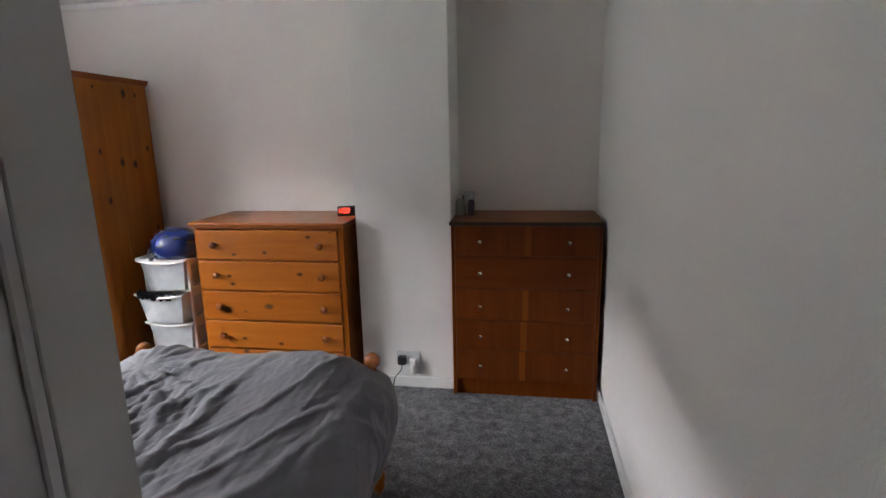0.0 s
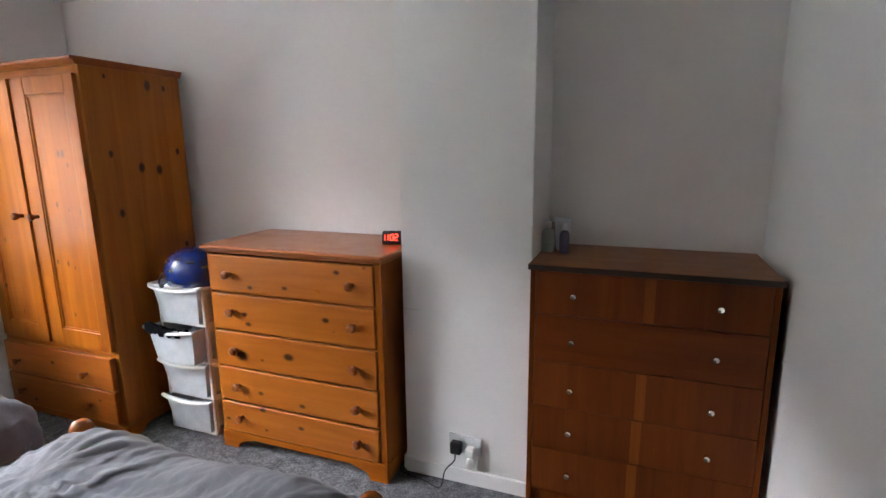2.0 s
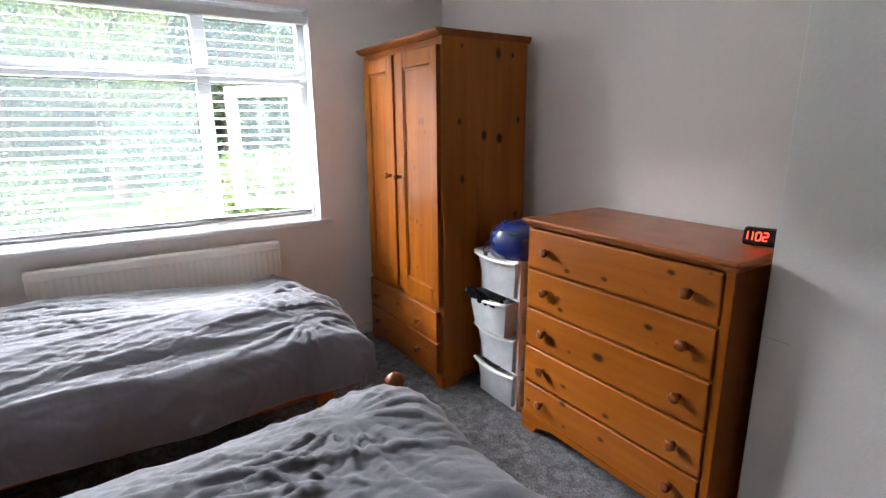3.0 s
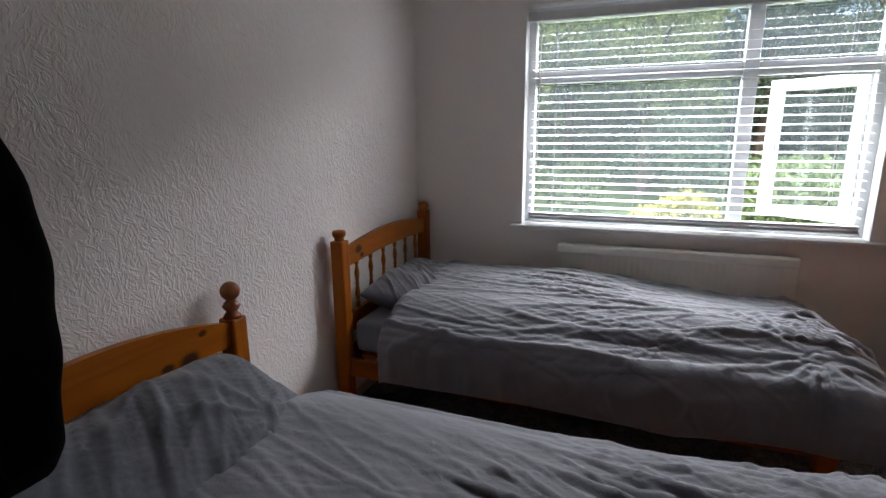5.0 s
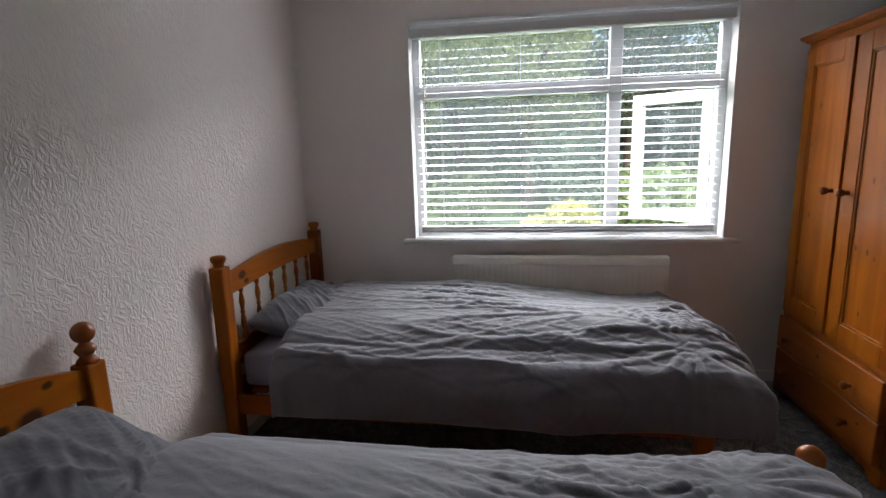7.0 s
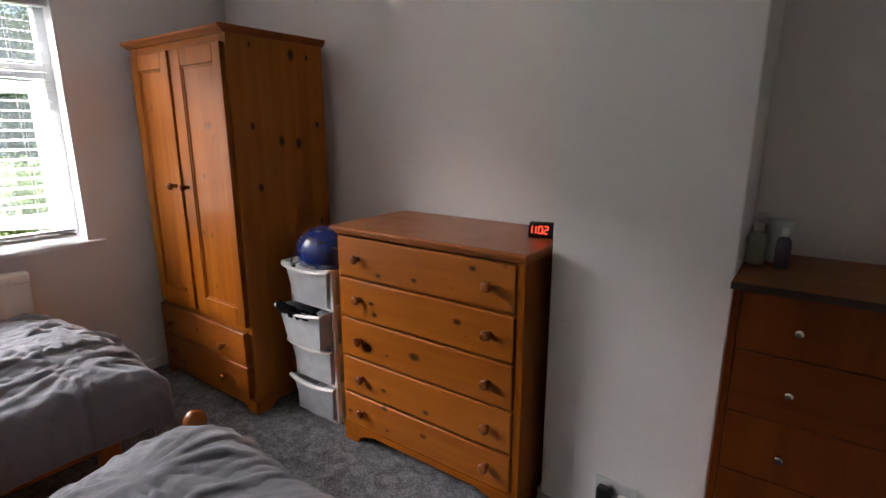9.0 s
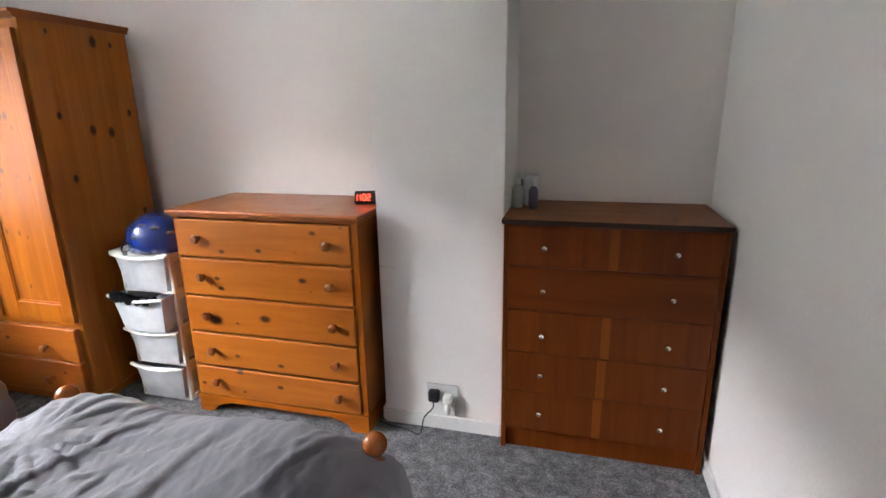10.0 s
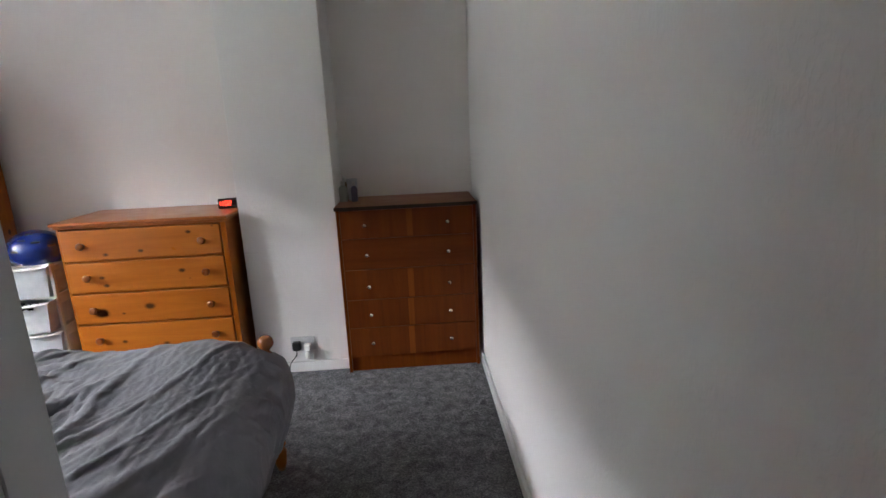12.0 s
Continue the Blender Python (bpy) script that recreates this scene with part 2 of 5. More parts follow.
def world_of(ob):
    v = Vector((0, 0, 0))
    while ob is not None:
        v += Vector(ob.location)
        ob = ob.parent
    return v


def part(name, bm, material, parent=None, label="", smooth=False, kind=""):
    """One mesh object from a bmesh drawn in world metres."""
    if parent is not None:
        bmesh.ops.translate(bm, verts=bm.verts, vec=-world_of(parent))
    me = bpy.data.meshes.new(name)
    bm.to_mesh(me)
    bm.free()
    if smooth:
        me.polygons.foreach_set("use_smooth", [True] * len(me.polygons))
    if isinstance(material, (list, tuple)):
        for mm in material:
            me.materials.append(mm)
    else:
        me.materials.append(material)
    ob = new(name, me)
    ob.parent = parent
    return tagged(ob, label, kind=kind)


def box(bm, x0, x1, y0, y1, z0, z1, bevel=0.0, seg=1):
    r = bmesh.ops.create_cube(bm, size=1)
    for v in r["verts"]:
        v.co = Vector(((x0 + x1) / 2 + v.co.x * (x1 - x0), (y0 + y1) / 2 + v.co.y * (y1 - y0), (z0 + z1) / 2 + v.co.z * (z1 - z0)))
    if bevel:
        edges = list({e for v in r["verts"] for e in v.link_edges})
        bmesh.ops.bevel(bm, geom=edges, offset=bevel, segments=seg, affect="EDGES", profile=0.5)
    return bm


def block(*a, bevel=0.003, seg=2):
    return box(bmesh.new(), *a, bevel=bevel, seg=seg)


def lathe(bm, profile, centre, axis="z", n=20):
    """Turned shape: profile of (radius, height) along axis from centre."""
    rings = []
    cx, cy, cz = centre
    for r, h in profile:
        ring = []
        for i in range(n):
            a = 2 * math.pi * i / n
            p, q = r * math.cos(a), r * math.sin(a)
            co = {"z": (cx + p, cy + q, cz + h), "y": (cx + p, cy + h, cz + q), "x": (cx + h, cy + p, cz + q)}[axis]
            ring.append(bm.verts.new(co))
        rings.append(ring)
    for a, b in zip(rings, rings[1:]):
        for i in range(n):
            j = (i + 1) % n
            bm.faces.new((a[i], a[j], b[j], b[i]))
    bm.faces.new(rings[0][::-1])
    bm.faces.new(rings[-1])
    bmesh.ops.recalc_face_normals(bm, faces=bm.faces)
    return bm


def ball_profile(r, h0, n=9):
    return [(max(0.001, r * math.sin(math.pi * i / n)), h0 - r * math.cos(math.pi * i / n)) for i in range(n + 1)]


def tube(bm, pts, r, n=8):
    rings = []
    for i, p in enumerate(pts):
        p = Vector(p)
        d = (Vector(pts[min(i + 1, len(pts) - 1)]) - Vector(pts[max(i - 1, 0)])).normalized()
        u = d.cross(Vector((0.31, 0.2, 0.93))).normalized()
        w = d.cross(u)
        rings.append([bm.verts.new(p + r * (math.cos(2 * math.pi * k / n) * u + math.sin(2 * math.pi * k / n) * w)) for k in range(n)])
    for a, b in zip(rings, rings[1:]):
        for k in range(n):
            bm.faces.new((a[k], a[(k + 1) % n], b[(k + 1) % n], b[k]))
    bm.faces.new(rings[0])
    bm.faces.new(rings[-1])
    bmesh.ops.recalc_face_normals(bm, faces=bm.faces)
    return bm


def spline(pts, n=8):
    """Smooth run of points through the given ones."""
    P = [Vector(p) for p in pts]
    P = [P[0] * 2 - P[1], *P, P[-1] * 2 - P[-2]]
    out = []
    for a, b, c, d in zip(P, P[1:], P[2:], P[3:]):
        for i in range(n):
            t = i / n
            out.append(0.5 * (2 * b + (c - a) * t + (2 * a - 5 * b + 4 * c - d) * t * t + (3 * b - a - 3 * c + d) * t ** 3))
    return out + [P[-2]]


def sheet(bm, grid, close_u=False):
    """Quads over a 2D list of points."""
    vs = [[bm.verts.new(p) for p in row] for row in grid]
    for r0, r1 in zip(vs, vs[1:]):
        k = len(r0)
        for i in range(k if close_u else k - 1):
            j = (i + 1) % k
            bm.faces.new((r0[i], r0[j], r1[j], r1[i]))
    return vs


def extrude_poly(bm, outline, a0, a1, axis="y"):
    """Prism of a closed 2D outline; the outline lies across axis."""
    def co(p, a):
        return {"y": (p[0], a, p[1]), "x": (a, p[0], p[1]), "z": (p[0], p[1], a)}[axis]
    lo = [bm.verts.new(co(p, a0)) for p in outline]
    hi = [bm.verts.new(co(p, a1)) for p in outline]
    k = len(outline)
    for i in range(k):
        bm.faces.new((lo[i], lo[(i + 1) % k], hi[(i + 1) % k], hi[i]))
    bm.faces.new(lo[::-1])
    bm.faces.new(hi)
    bmesh.ops.recalc_face_normals(bm, faces=bm.faces)
    return bm


def smoothstep(a, b, x):
    t = min(1, max(0, (x - a) / (b - a)))
    return t * t * (3 - 2 * t)


def structure(name, bm, material, label="", smooth=False):
    return part(name, bm, material, None, label, smooth, "structure")


# ---- the room's measures ----
XE, YN, ZC = 3.81, 3.38, 2.36
BX0, BX1, BY = 2.418, 2.972, 2.995
WY0, WY1, WZ0, WZ1, WF = 0.682, 2.456, 0.838, 2.094, 2.062
DX0, DX1, DZ = 2.85, 3.60, 1.99
T = 0.12

# floor and ceiling
structure("floor", block(-0.001, XE + 0.001, -1.7, YN + 0.001, -0.12, 0.0, bevel=0), M_CARPET, "mottled grey twist pile carpet")
structure("ceiling", block(-0.3, XE + 0.12, -1.8, YN + 0.12, ZC, ZC + 0.12, bevel=0), M_CEIL, "white painted ceiling")

# walls
bm = bmesh.new()
box(bm, -0.28, 0, -T, WY0, -0.12, ZC)
box(bm, -0.28, 0, WY1, YN + T, -0.12, ZC)
box(bm, -0.28, 0, WY0, WY1, -0.12, WZ0)
box(bm, -0.28, 0, WY0, WY1, WZ1, ZC)
structure("wall_west", bm, M_WALL, "off-white painted wall with a window opening above a radiator")
structure("wall_north", block(0, XE, YN, YN + T, -0.12, ZC, bevel=0), M_WALL, "off-white painted wall behind the wardrobe and chests")
structure("chimney_breast", block(BX0, BX1, BY, YN - 0.001, -0.001, ZC - 0.001, bevel=0.006), M_COOL, "off-white painted chimney breast standing out from the wall")
structure("wall_east", block(XE, XE + T, -1.7, YN + T, -0.12, ZC, bevel=0), M_COOL, "off-white papered long plain wall")
bm = bmesh.new()
box(bm, 0, DX0, -T, 0, -0.12, ZC)
box(bm, DX1, XE, -T, 0, -0.12, ZC)
box(bm, DX0, DX1, -T, 0, DZ, ZC)
structure("wall_south", bm, M_SWIRL, "off-white wall with combed texture behind the beds")
bm = bmesh.new()
box(bm, DX0 - 0.5, DX0 - 0.4, -1.7, -T, -0.12, ZC)
box(bm, DX0 - 0.5, XE, -1.82, -1.7, -0.12, ZC)
structure("wall_landing", bm, M_WALL, "plain landing wall beyond the doorway")

# door lining and architrave
bm = bmesh.new()
box(bm, DX0, DX0 + 0.02, -T - 0.004, 0.004, 0, DZ)
box(bm, DX1 - 0.02, DX1, -T - 0.004, 0.004, 0, DZ)
box(bm, DX0 + 0.02, DX1 - 0.02, -T - 0.004, 0.004, DZ - 0.02, DZ)
structure("door_frame", bm, M_WHITE, "white painted door lining")

# skirting
SK = 0.066


def skirting(x0, x1, y0, y1):
    bm = bmesh.new()
    box(bm, x0, x1, y0, y1, 0, SK, bevel=0.004, seg=2)
    return bm


skirts = [(0, BX0, YN - 0.015, YN), (BX0 + 0.002, BX1 - 0.002, BY - 0.015, BY), (BX1, XE, YN - 0.015, YN), (0, 0.015, 0.015, YN - 0.015),
          (XE - 0.016, XE, 0, YN - 0.015), (0, DX0, 0, 0.015), (BX0 - 0.015, BX0, BY, YN - 0.015)]
for s in skirts:
    structure("baseboard", skirting(*s), M_WHITE, "low white painted skirting board")

# coving line where wall meets ceiling
for a in [(0, XE, YN - 0.03, YN, ZC - 0.035, ZC), (0, 0.03, 0, YN - 0.03, ZC - 0.035, ZC)]:
    structure("trim", block(*a, bevel=0.01), M_CEIL, "thin white coving")

# ---- window ----
FX0, FX1 = -0.16, -0.10
YM, ZT = 1.856, 1.70
win = tagged(new("window_1"), "white upvc window with one casement standing open", kind="structure")
bm = bmesh.new()
box(bm, FX0, FX1, WY0, WY0 + 0.055, WZ0, WZ1, bevel=0.004)
box(bm, FX0, FX1, WY1 - 0.055, WY1, WZ0, WZ1, bevel=0.004)
box(bm, FX0 + 0.001, FX1 - 0.001, WY0 + 0.05, WY1 - 0.05, WZ0, WZ0 + 0.055, bevel=0.004)
box(bm, FX0 + 0.001, FX1 - 0.001, WY0 + 0.05, WY1 - 0.05, WF - 0.055, WZ1, bevel=0.004)
part("window_frame", bm, M_UPVC, win)
bm = bmesh.new()
box(bm, FX0 + 0.002, FX1 - 0.002, YM - 0.035, YM + 0.035, WZ0 + 0.05, WF - 0.05, bevel=0.004)
part("mullion", bm, M_UPVC, win)
bm = bmesh.new()
box(bm, FX0 + 0.003, FX1 + 0.004, WY0 + 0.05, YM - 0.034, ZT - 0.035, ZT + 0.035, bevel=0.004)
box(bm, FX0 + 0.003, FX1 + 0.004, YM + 0.034, WY1 - 0.05, ZT - 0.035, ZT + 0.035, bevel=0.004)
part("transom", bm, M_UPVC, win)
for y0, y1, z0, z1 in [(WY0 + 0.05, YM - 0.03, WZ0 + 0.05, ZT - 0.03), (WY0 + 0.05, YM - 0.03, ZT + 0.03, WF - 0.05), (YM + 0.03, WY1 - 0.05, ZT + 0.03, WF - 0.05)]:
    p = part("pane", block(-0.135, -0.130, y0, y1, z0, z1, bevel=0), M_GLASS, win)
    p.visible_shadow = False
# the open casement, hinged on its north side
hinge = Vector((FX0 + 0.01, WY1 - 0.062, 0))
turn = Matrix.Translation(hinge) @ Matrix.Rotation(radians(-38), 4, "Z") @ Matrix.Translation(-hinge)
SW = 0.475
bm = bmesh.new()
y1 = hinge.y
y0 = y1 - SW
for a in [(y0, y0 + 0.06, WZ0 + 0.06, ZT - 0.04), (y1 - 0.06, y1, WZ0 + 0.06, ZT - 0.04), (y0 + 0.058, y1 - 0.058, WZ0 + 0.06, WZ0 + 0.12), (y0 + 0.058, y1 - 0.058, ZT - 0.10, ZT - 0.04)]:
    box(bm, FX0 - 0.045, FX0 + 0.01, *a, bevel=0.004)
for v in bm.verts:
    v.co = turn @ v.co
sash = part("casement", bm, M_UPVC, win, "white casement frame standing open outward")
bm = block(FX0 - 0.02, FX0 - 0.015, y0 + 0.055, y1 - 0.055, WZ0 + 0.115, ZT - 0.095, bevel=0)
for v in bm.verts:
    v.co = turn @ v.co
part("pane", bm, M_GLASS, sash).visible_shadow = False
bm = block(FX0 + 0.01, FX0 + 0.03, y0 + 0.015, y0 + 0.04, 1.22, 1.34, bevel=0.004)
box(bm, FX0 + 0.03, FX0 + 0.045, y0 + 0.018, y0 + 0.036, 1.16, 1.27, bevel=0.005)
for v in bm.verts:
    v.co = turn @ v.co
part("handle", bm, M_UPVC, sash)
# white reveal lining and sill board
bm = bmesh.new()
box(bm, FX1, -0.0005, WY0 - 0.0005, WY0 + 0.012, WZ0, WZ1)
box(bm, FX1, -0.0005, WY1 - 0.012, WY1 + 0.0005, WZ0, WZ1)
box(bm, FX1, -0.0005, WY0 + 0.012, WY1 - 0.012, WZ1 - 0.012, WZ1 + 0.0005)
part("reveal", bm, M_WHITE, win)
part("window_sill", block(FX1, 0.045, WY0 - 0.055, WY1 + 0.065, WZ0 - 0.022, WZ0 + 0.003, bevel=0.007, seg=3), M_WHITE, win)
bm = block(FX0 - 0.09, FX0, WY0, WY1, WZ0 - 0.03, WZ0 + 0.002, bevel=0.004)
part("outer_sill", bm, M_UPVC, win)

# venetian blind
BYA, BYB = WY0 + 0.045, WY1 - 0.05
blind = thing("venetian_blind", (-0.05, (BYA + BYB) / 2, WZ1), "white venetian blind with open slats hanging in the window", "window blind")
part("headrail", block(-0.075, -0.02, WY0 + 0.018, WY1 - 0.018, WF - 0.062, WF - 0.013, bevel=0.004), M_SLAT, blind)
part("bottom_rail", block(-0.075, -0.023, BYA, BYB, 0.868, 0.886, bevel=0.006), M_SLAT, blind)
for i, z in enumerate((0.893, 0.899, 0.905)):
    part("slat", block(-0.075, -0.025, BYA, BYB, z, z + 0.003, bevel=0), M_SLAT, blind)
pitch = 0.0465
z = 0.95
while z < WF - 0.07:
    bm = bmesh.new()
    rows = []
    for k in range(5):
        u = k / 4 - 0.5
        rows.append([(-0.05 + 0.040 * u, y, z + 0.0009 * (1 - 4 * u * u) - 0.0076 * u) for y in (BYA, BYB)])
    vs = sheet(bm, rows)
    r = bmesh.ops.extrude_face_region(bm, geom=list(bm.faces))
    for v in [g for g in r["geom"] if isinstance(g, bmesh.types.BMVert)]:
        v.co.z += 0.0005
    bmesh.ops.recalc_face_normals(bm, faces=bm.faces)
    part("slat", bm, M_SLAT, blind)
    z += pitch
for y in (BYA + 0.14, BYA + 0.60, BYA + 1.06, BYB - 0.14):
    bm = bmesh.new()
    tube(bm, [(-0.0745, y, 0.88), (-0.0745, y, WF - 0.06)], 0.0011, 5)
    tube(bm, [(-0.0225, y, 0.88), (-0.0225, y, WF - 0.06)], 0.0011, 5)
    part("ladder_cord", bm, M_SLAT, blind)
part("tilt_wand", tube(bmesh.new(), [(-0.012, BYA + 0.055, WF - 0.05), (-0.010, BYA + 0.05, 1.6), (-0.008, BYA + 0.045, 1.17)], 0.003, 8), M_CHROME, blind)

# radiator
rad = thing("radiator", (0.06, 1.54, 0.15), "cream panel radiator fixed under the window", "radiator")
RY0, RY1, RZ0, RZ1 = 0.93, 2.145, 0.15, 0.748
bm = bmesh.new()
rows = []
n = 36
for k in range(n * 4 + 1):
    y = RY0 + 0.015 + (RY1 - RY0 - 0.03) * k / (n * 4)
    ph = k % 4
    x = 0.085 + (0.0012 if ph in (1, 2) else 0.0)
    rows.append([(x, y, RZ0 + 0.035), (x, y, RZ1 - 0.05)])
sheet(bm, rows)
part("front_panel", bm, M_RAD, rad)
bm = bmesh.new()
box(bm, 0.035, 0.0849, RY0, RY1, RZ0, RZ1, bevel=0.006, seg=2)
box(bm, 0.0849, 0.094, RY0, RY1, RZ1 - 0.05, RZ1 - 0.004, bevel=0.004, seg=2)
box(bm, 0.0849, 0.094, RY0, RY1, RZ0 + 0.004, RZ0 + 0.035, bevel=0.004, seg=2)
part("body", bm, M_RAD, rad)
for y in (RY0 + 0.12, RY1 - 0.12):
    part("bracket", block(0.0, 0.036, y - 0.015, y + 0.015, RZ0 + 0.1, RZ1 - 0.1), M_RAD, rad)
for y in (RY0 - 0.02, RY1 + 0.02):
    part("valve", lathe(bmesh.new(), [(0.012, -0.15), (0.012, -0.02), (0.018, -0.02), (0.018, 0.05), (0.01, 0.055)], (0.06, y, RZ0 + 0.0), n=12), M_WHITE, rad)

# ---- door leaf, standing open at a right angle ----
door = tagged(new("door_1"), "white painted panelled door standing wide open", kind="structure")
LX0, LX1, LY0, LY1, LZ0, LZ1 = 2.836, 2.872, 0.008, 0.735, 0.012, 1.98
bm = bmesh.new()
box(bm, LX0 + 0.008, LX1 - 0.008, LY0 + 0.09, LY1 - 0.09, LZ0 + 0.1, LZ1 - 0.1)
box(bm, LX0, LX1, LY0, LY0 + 0.1, LZ0, LZ1, bevel=0.002)
box(bm, LX0, LX1, LY1 - 0.1, LY1, LZ0, LZ1, bevel=0.002)
for z0, z1 in ((LZ0, LZ0 + 0.2), (0.70, 0.82), (LZ1 - 0.11, LZ1)):
    box(bm, LX0 + 0.0003, LX1 - 0.0003, LY0 + 0.1, LY1 - 0.1, z0, z1)
for z0, z1 in ((LZ0 + 0.2, 0.70), (0.82, LZ1 - 0.11)):
    for side in (LX0 + 0.001, LX1 - 0.009):
        for a in [(LY0 + 0.1, LY0 + 0.118, z0, z1), (LY1 - 0.118, LY1 - 0.1, z0, z1), (LY0 + 0.118, LY1 - 0.118, z0, z0 + 0.018), (LY0 + 0.118, LY1 - 0.118, z1 - 0.018, z1)]:
            box(bm, side, side + 0.008, *a, bevel=0.003)
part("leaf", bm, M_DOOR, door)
bm = tube(bmesh.new(), spline([(LX0 + 0.001, 0.55, 1.62), (LX0 - 0.03, 0.55, 1.60), (LX0 - 0.05, 0.55, 1.64)]), 0.004)
part("hook", bm, M_CHROME, door)

# ---- coat on the door ----


def build_coat():
    coat = thing("coat", (2.74, 0.55, 0.9), "long black padded coat hanging on the open white door", "coat")
    bm = bmesh.new()
    levels = [(1.68, 0.50, 0.60, 0.05), (1.62, 0.44, 0.625, 0.08), (1.55, 0.36, 0.66, 0.11), (1.47, 0.30, 0.70, 0.125), (1.40, 0.27, 0.73, 0.135),
              (1.34, 0.26, 0.75, 0.14), (1.25, 0.27, 0.762, 0.14), (1.15, 0.28, 0.762, 0.135), (1.09, 0.29, 0.76, 0.13), (1.045, 0.30, 0.755, 0.125), (1.015, 0.31, 0.74, 0.12), (0.995, 0.34, 0.70, 0.08)]
    rows = []
    for i in range(90):
        f = i / 89 * (len(levels) - 1)
        k = min(int(f), len(levels) - 2)
        t = f - k
        z, y0, y1, d = [a + (b - a) * t for a, b in zip(levels[k], levels[k + 1])]
        row = []
        for j in range(48):
            a = 2 * math.pi * j / 48
            ca, sa = math.cos(a), math.sin(a)
            e = 0.55
            px = math.copysign(abs(ca) ** e, ca)
            py = math.copysign(abs(sa) ** e, sa)
            w = noise.noise(Vector((px * 2, py * 3, z * 7))) * 0.008 + 0.002 * math.sin(z * 60 + py * 1.5)
            x = LX0 - 0.003 - d / 2 + px * (d / 2 + (w if px < 0.3 else 0)) 
            y = (y0 + y1) / 2 - 0.012 + py * ((y1 - y0) / 2 + w * 0.35)
            row.append((min(x, LX0 - 0.002), y, z + 0.02 * math.sin(5 * y) * (1 - i / 89)))
        rows.append(row)
    vs = sheet(bm, rows, close_u=True)
    bm.faces.new(vs[0][::-1])
    bm.faces.new(vs[-1])
    bmesh.ops.recalc_face_normals(bm, faces=bm.faces)
    part("body", bm, M_BLACK, coat, smooth=True)
    # hanging sleeve and hood
    bm = bmesh.new()
    rows = []
    for i in range(40):
        t = i / 39
        z = 1.56 - 0.52 * t
        r = 0.055 - 0.015 * t
        rows.append([(LX0 - 0.10 - 0.045 * math.sin(2.2 * t) + r * math.cos(a) + 0.003 * math.sin(70 * z), 0.40 - 0.03 * t + r * 1.1 * math.sin(a), z) for a in [2 * math.pi * j / 20 for j in range(20)]])
    vs = sheet(bm, rows, close_u=True)
    bm.faces.new(vs[0][::-1])
    bm.faces.new(vs[-1])
    bmesh.ops.recalc_face_normals(bm, faces=bm.faces)
    part("sleeve", bm, M_BLACK, coat, smooth=True)
    bm = bmesh.new()
    for z in (1.463, 1.446, 1.425):
        tube(bm, spline([(LX0 - 0.004, 0.692, z + 0.008), (LX0 - 0.016, 0.699, z + 0.004), (LX0 - 0.030, 0.700, z)]), 0.007, 8)
    part("trim_strip", bm, M_SOCK, coat, "pale grey reflective trim")
    return coat


build_coat()

# ---- bedding shapes ----


def fold(x, y, seed, heading, k, width):
    """Soft ridges running along a heading, with wandering spacing."""
    c, s = math.cos(heading), math.sin(heading)
    u, v = x * c + y * s, -x * s + y * c
    w = noise.noise(Vector((u * 0.8, v * 1.2, seed))) * 1.6
    a = noise.noise(Vector((u * 0.9, (v + 0.05 * w) * k, seed + 7)))
    return max(0.0, 1 - abs(a) / width) ** 1.5


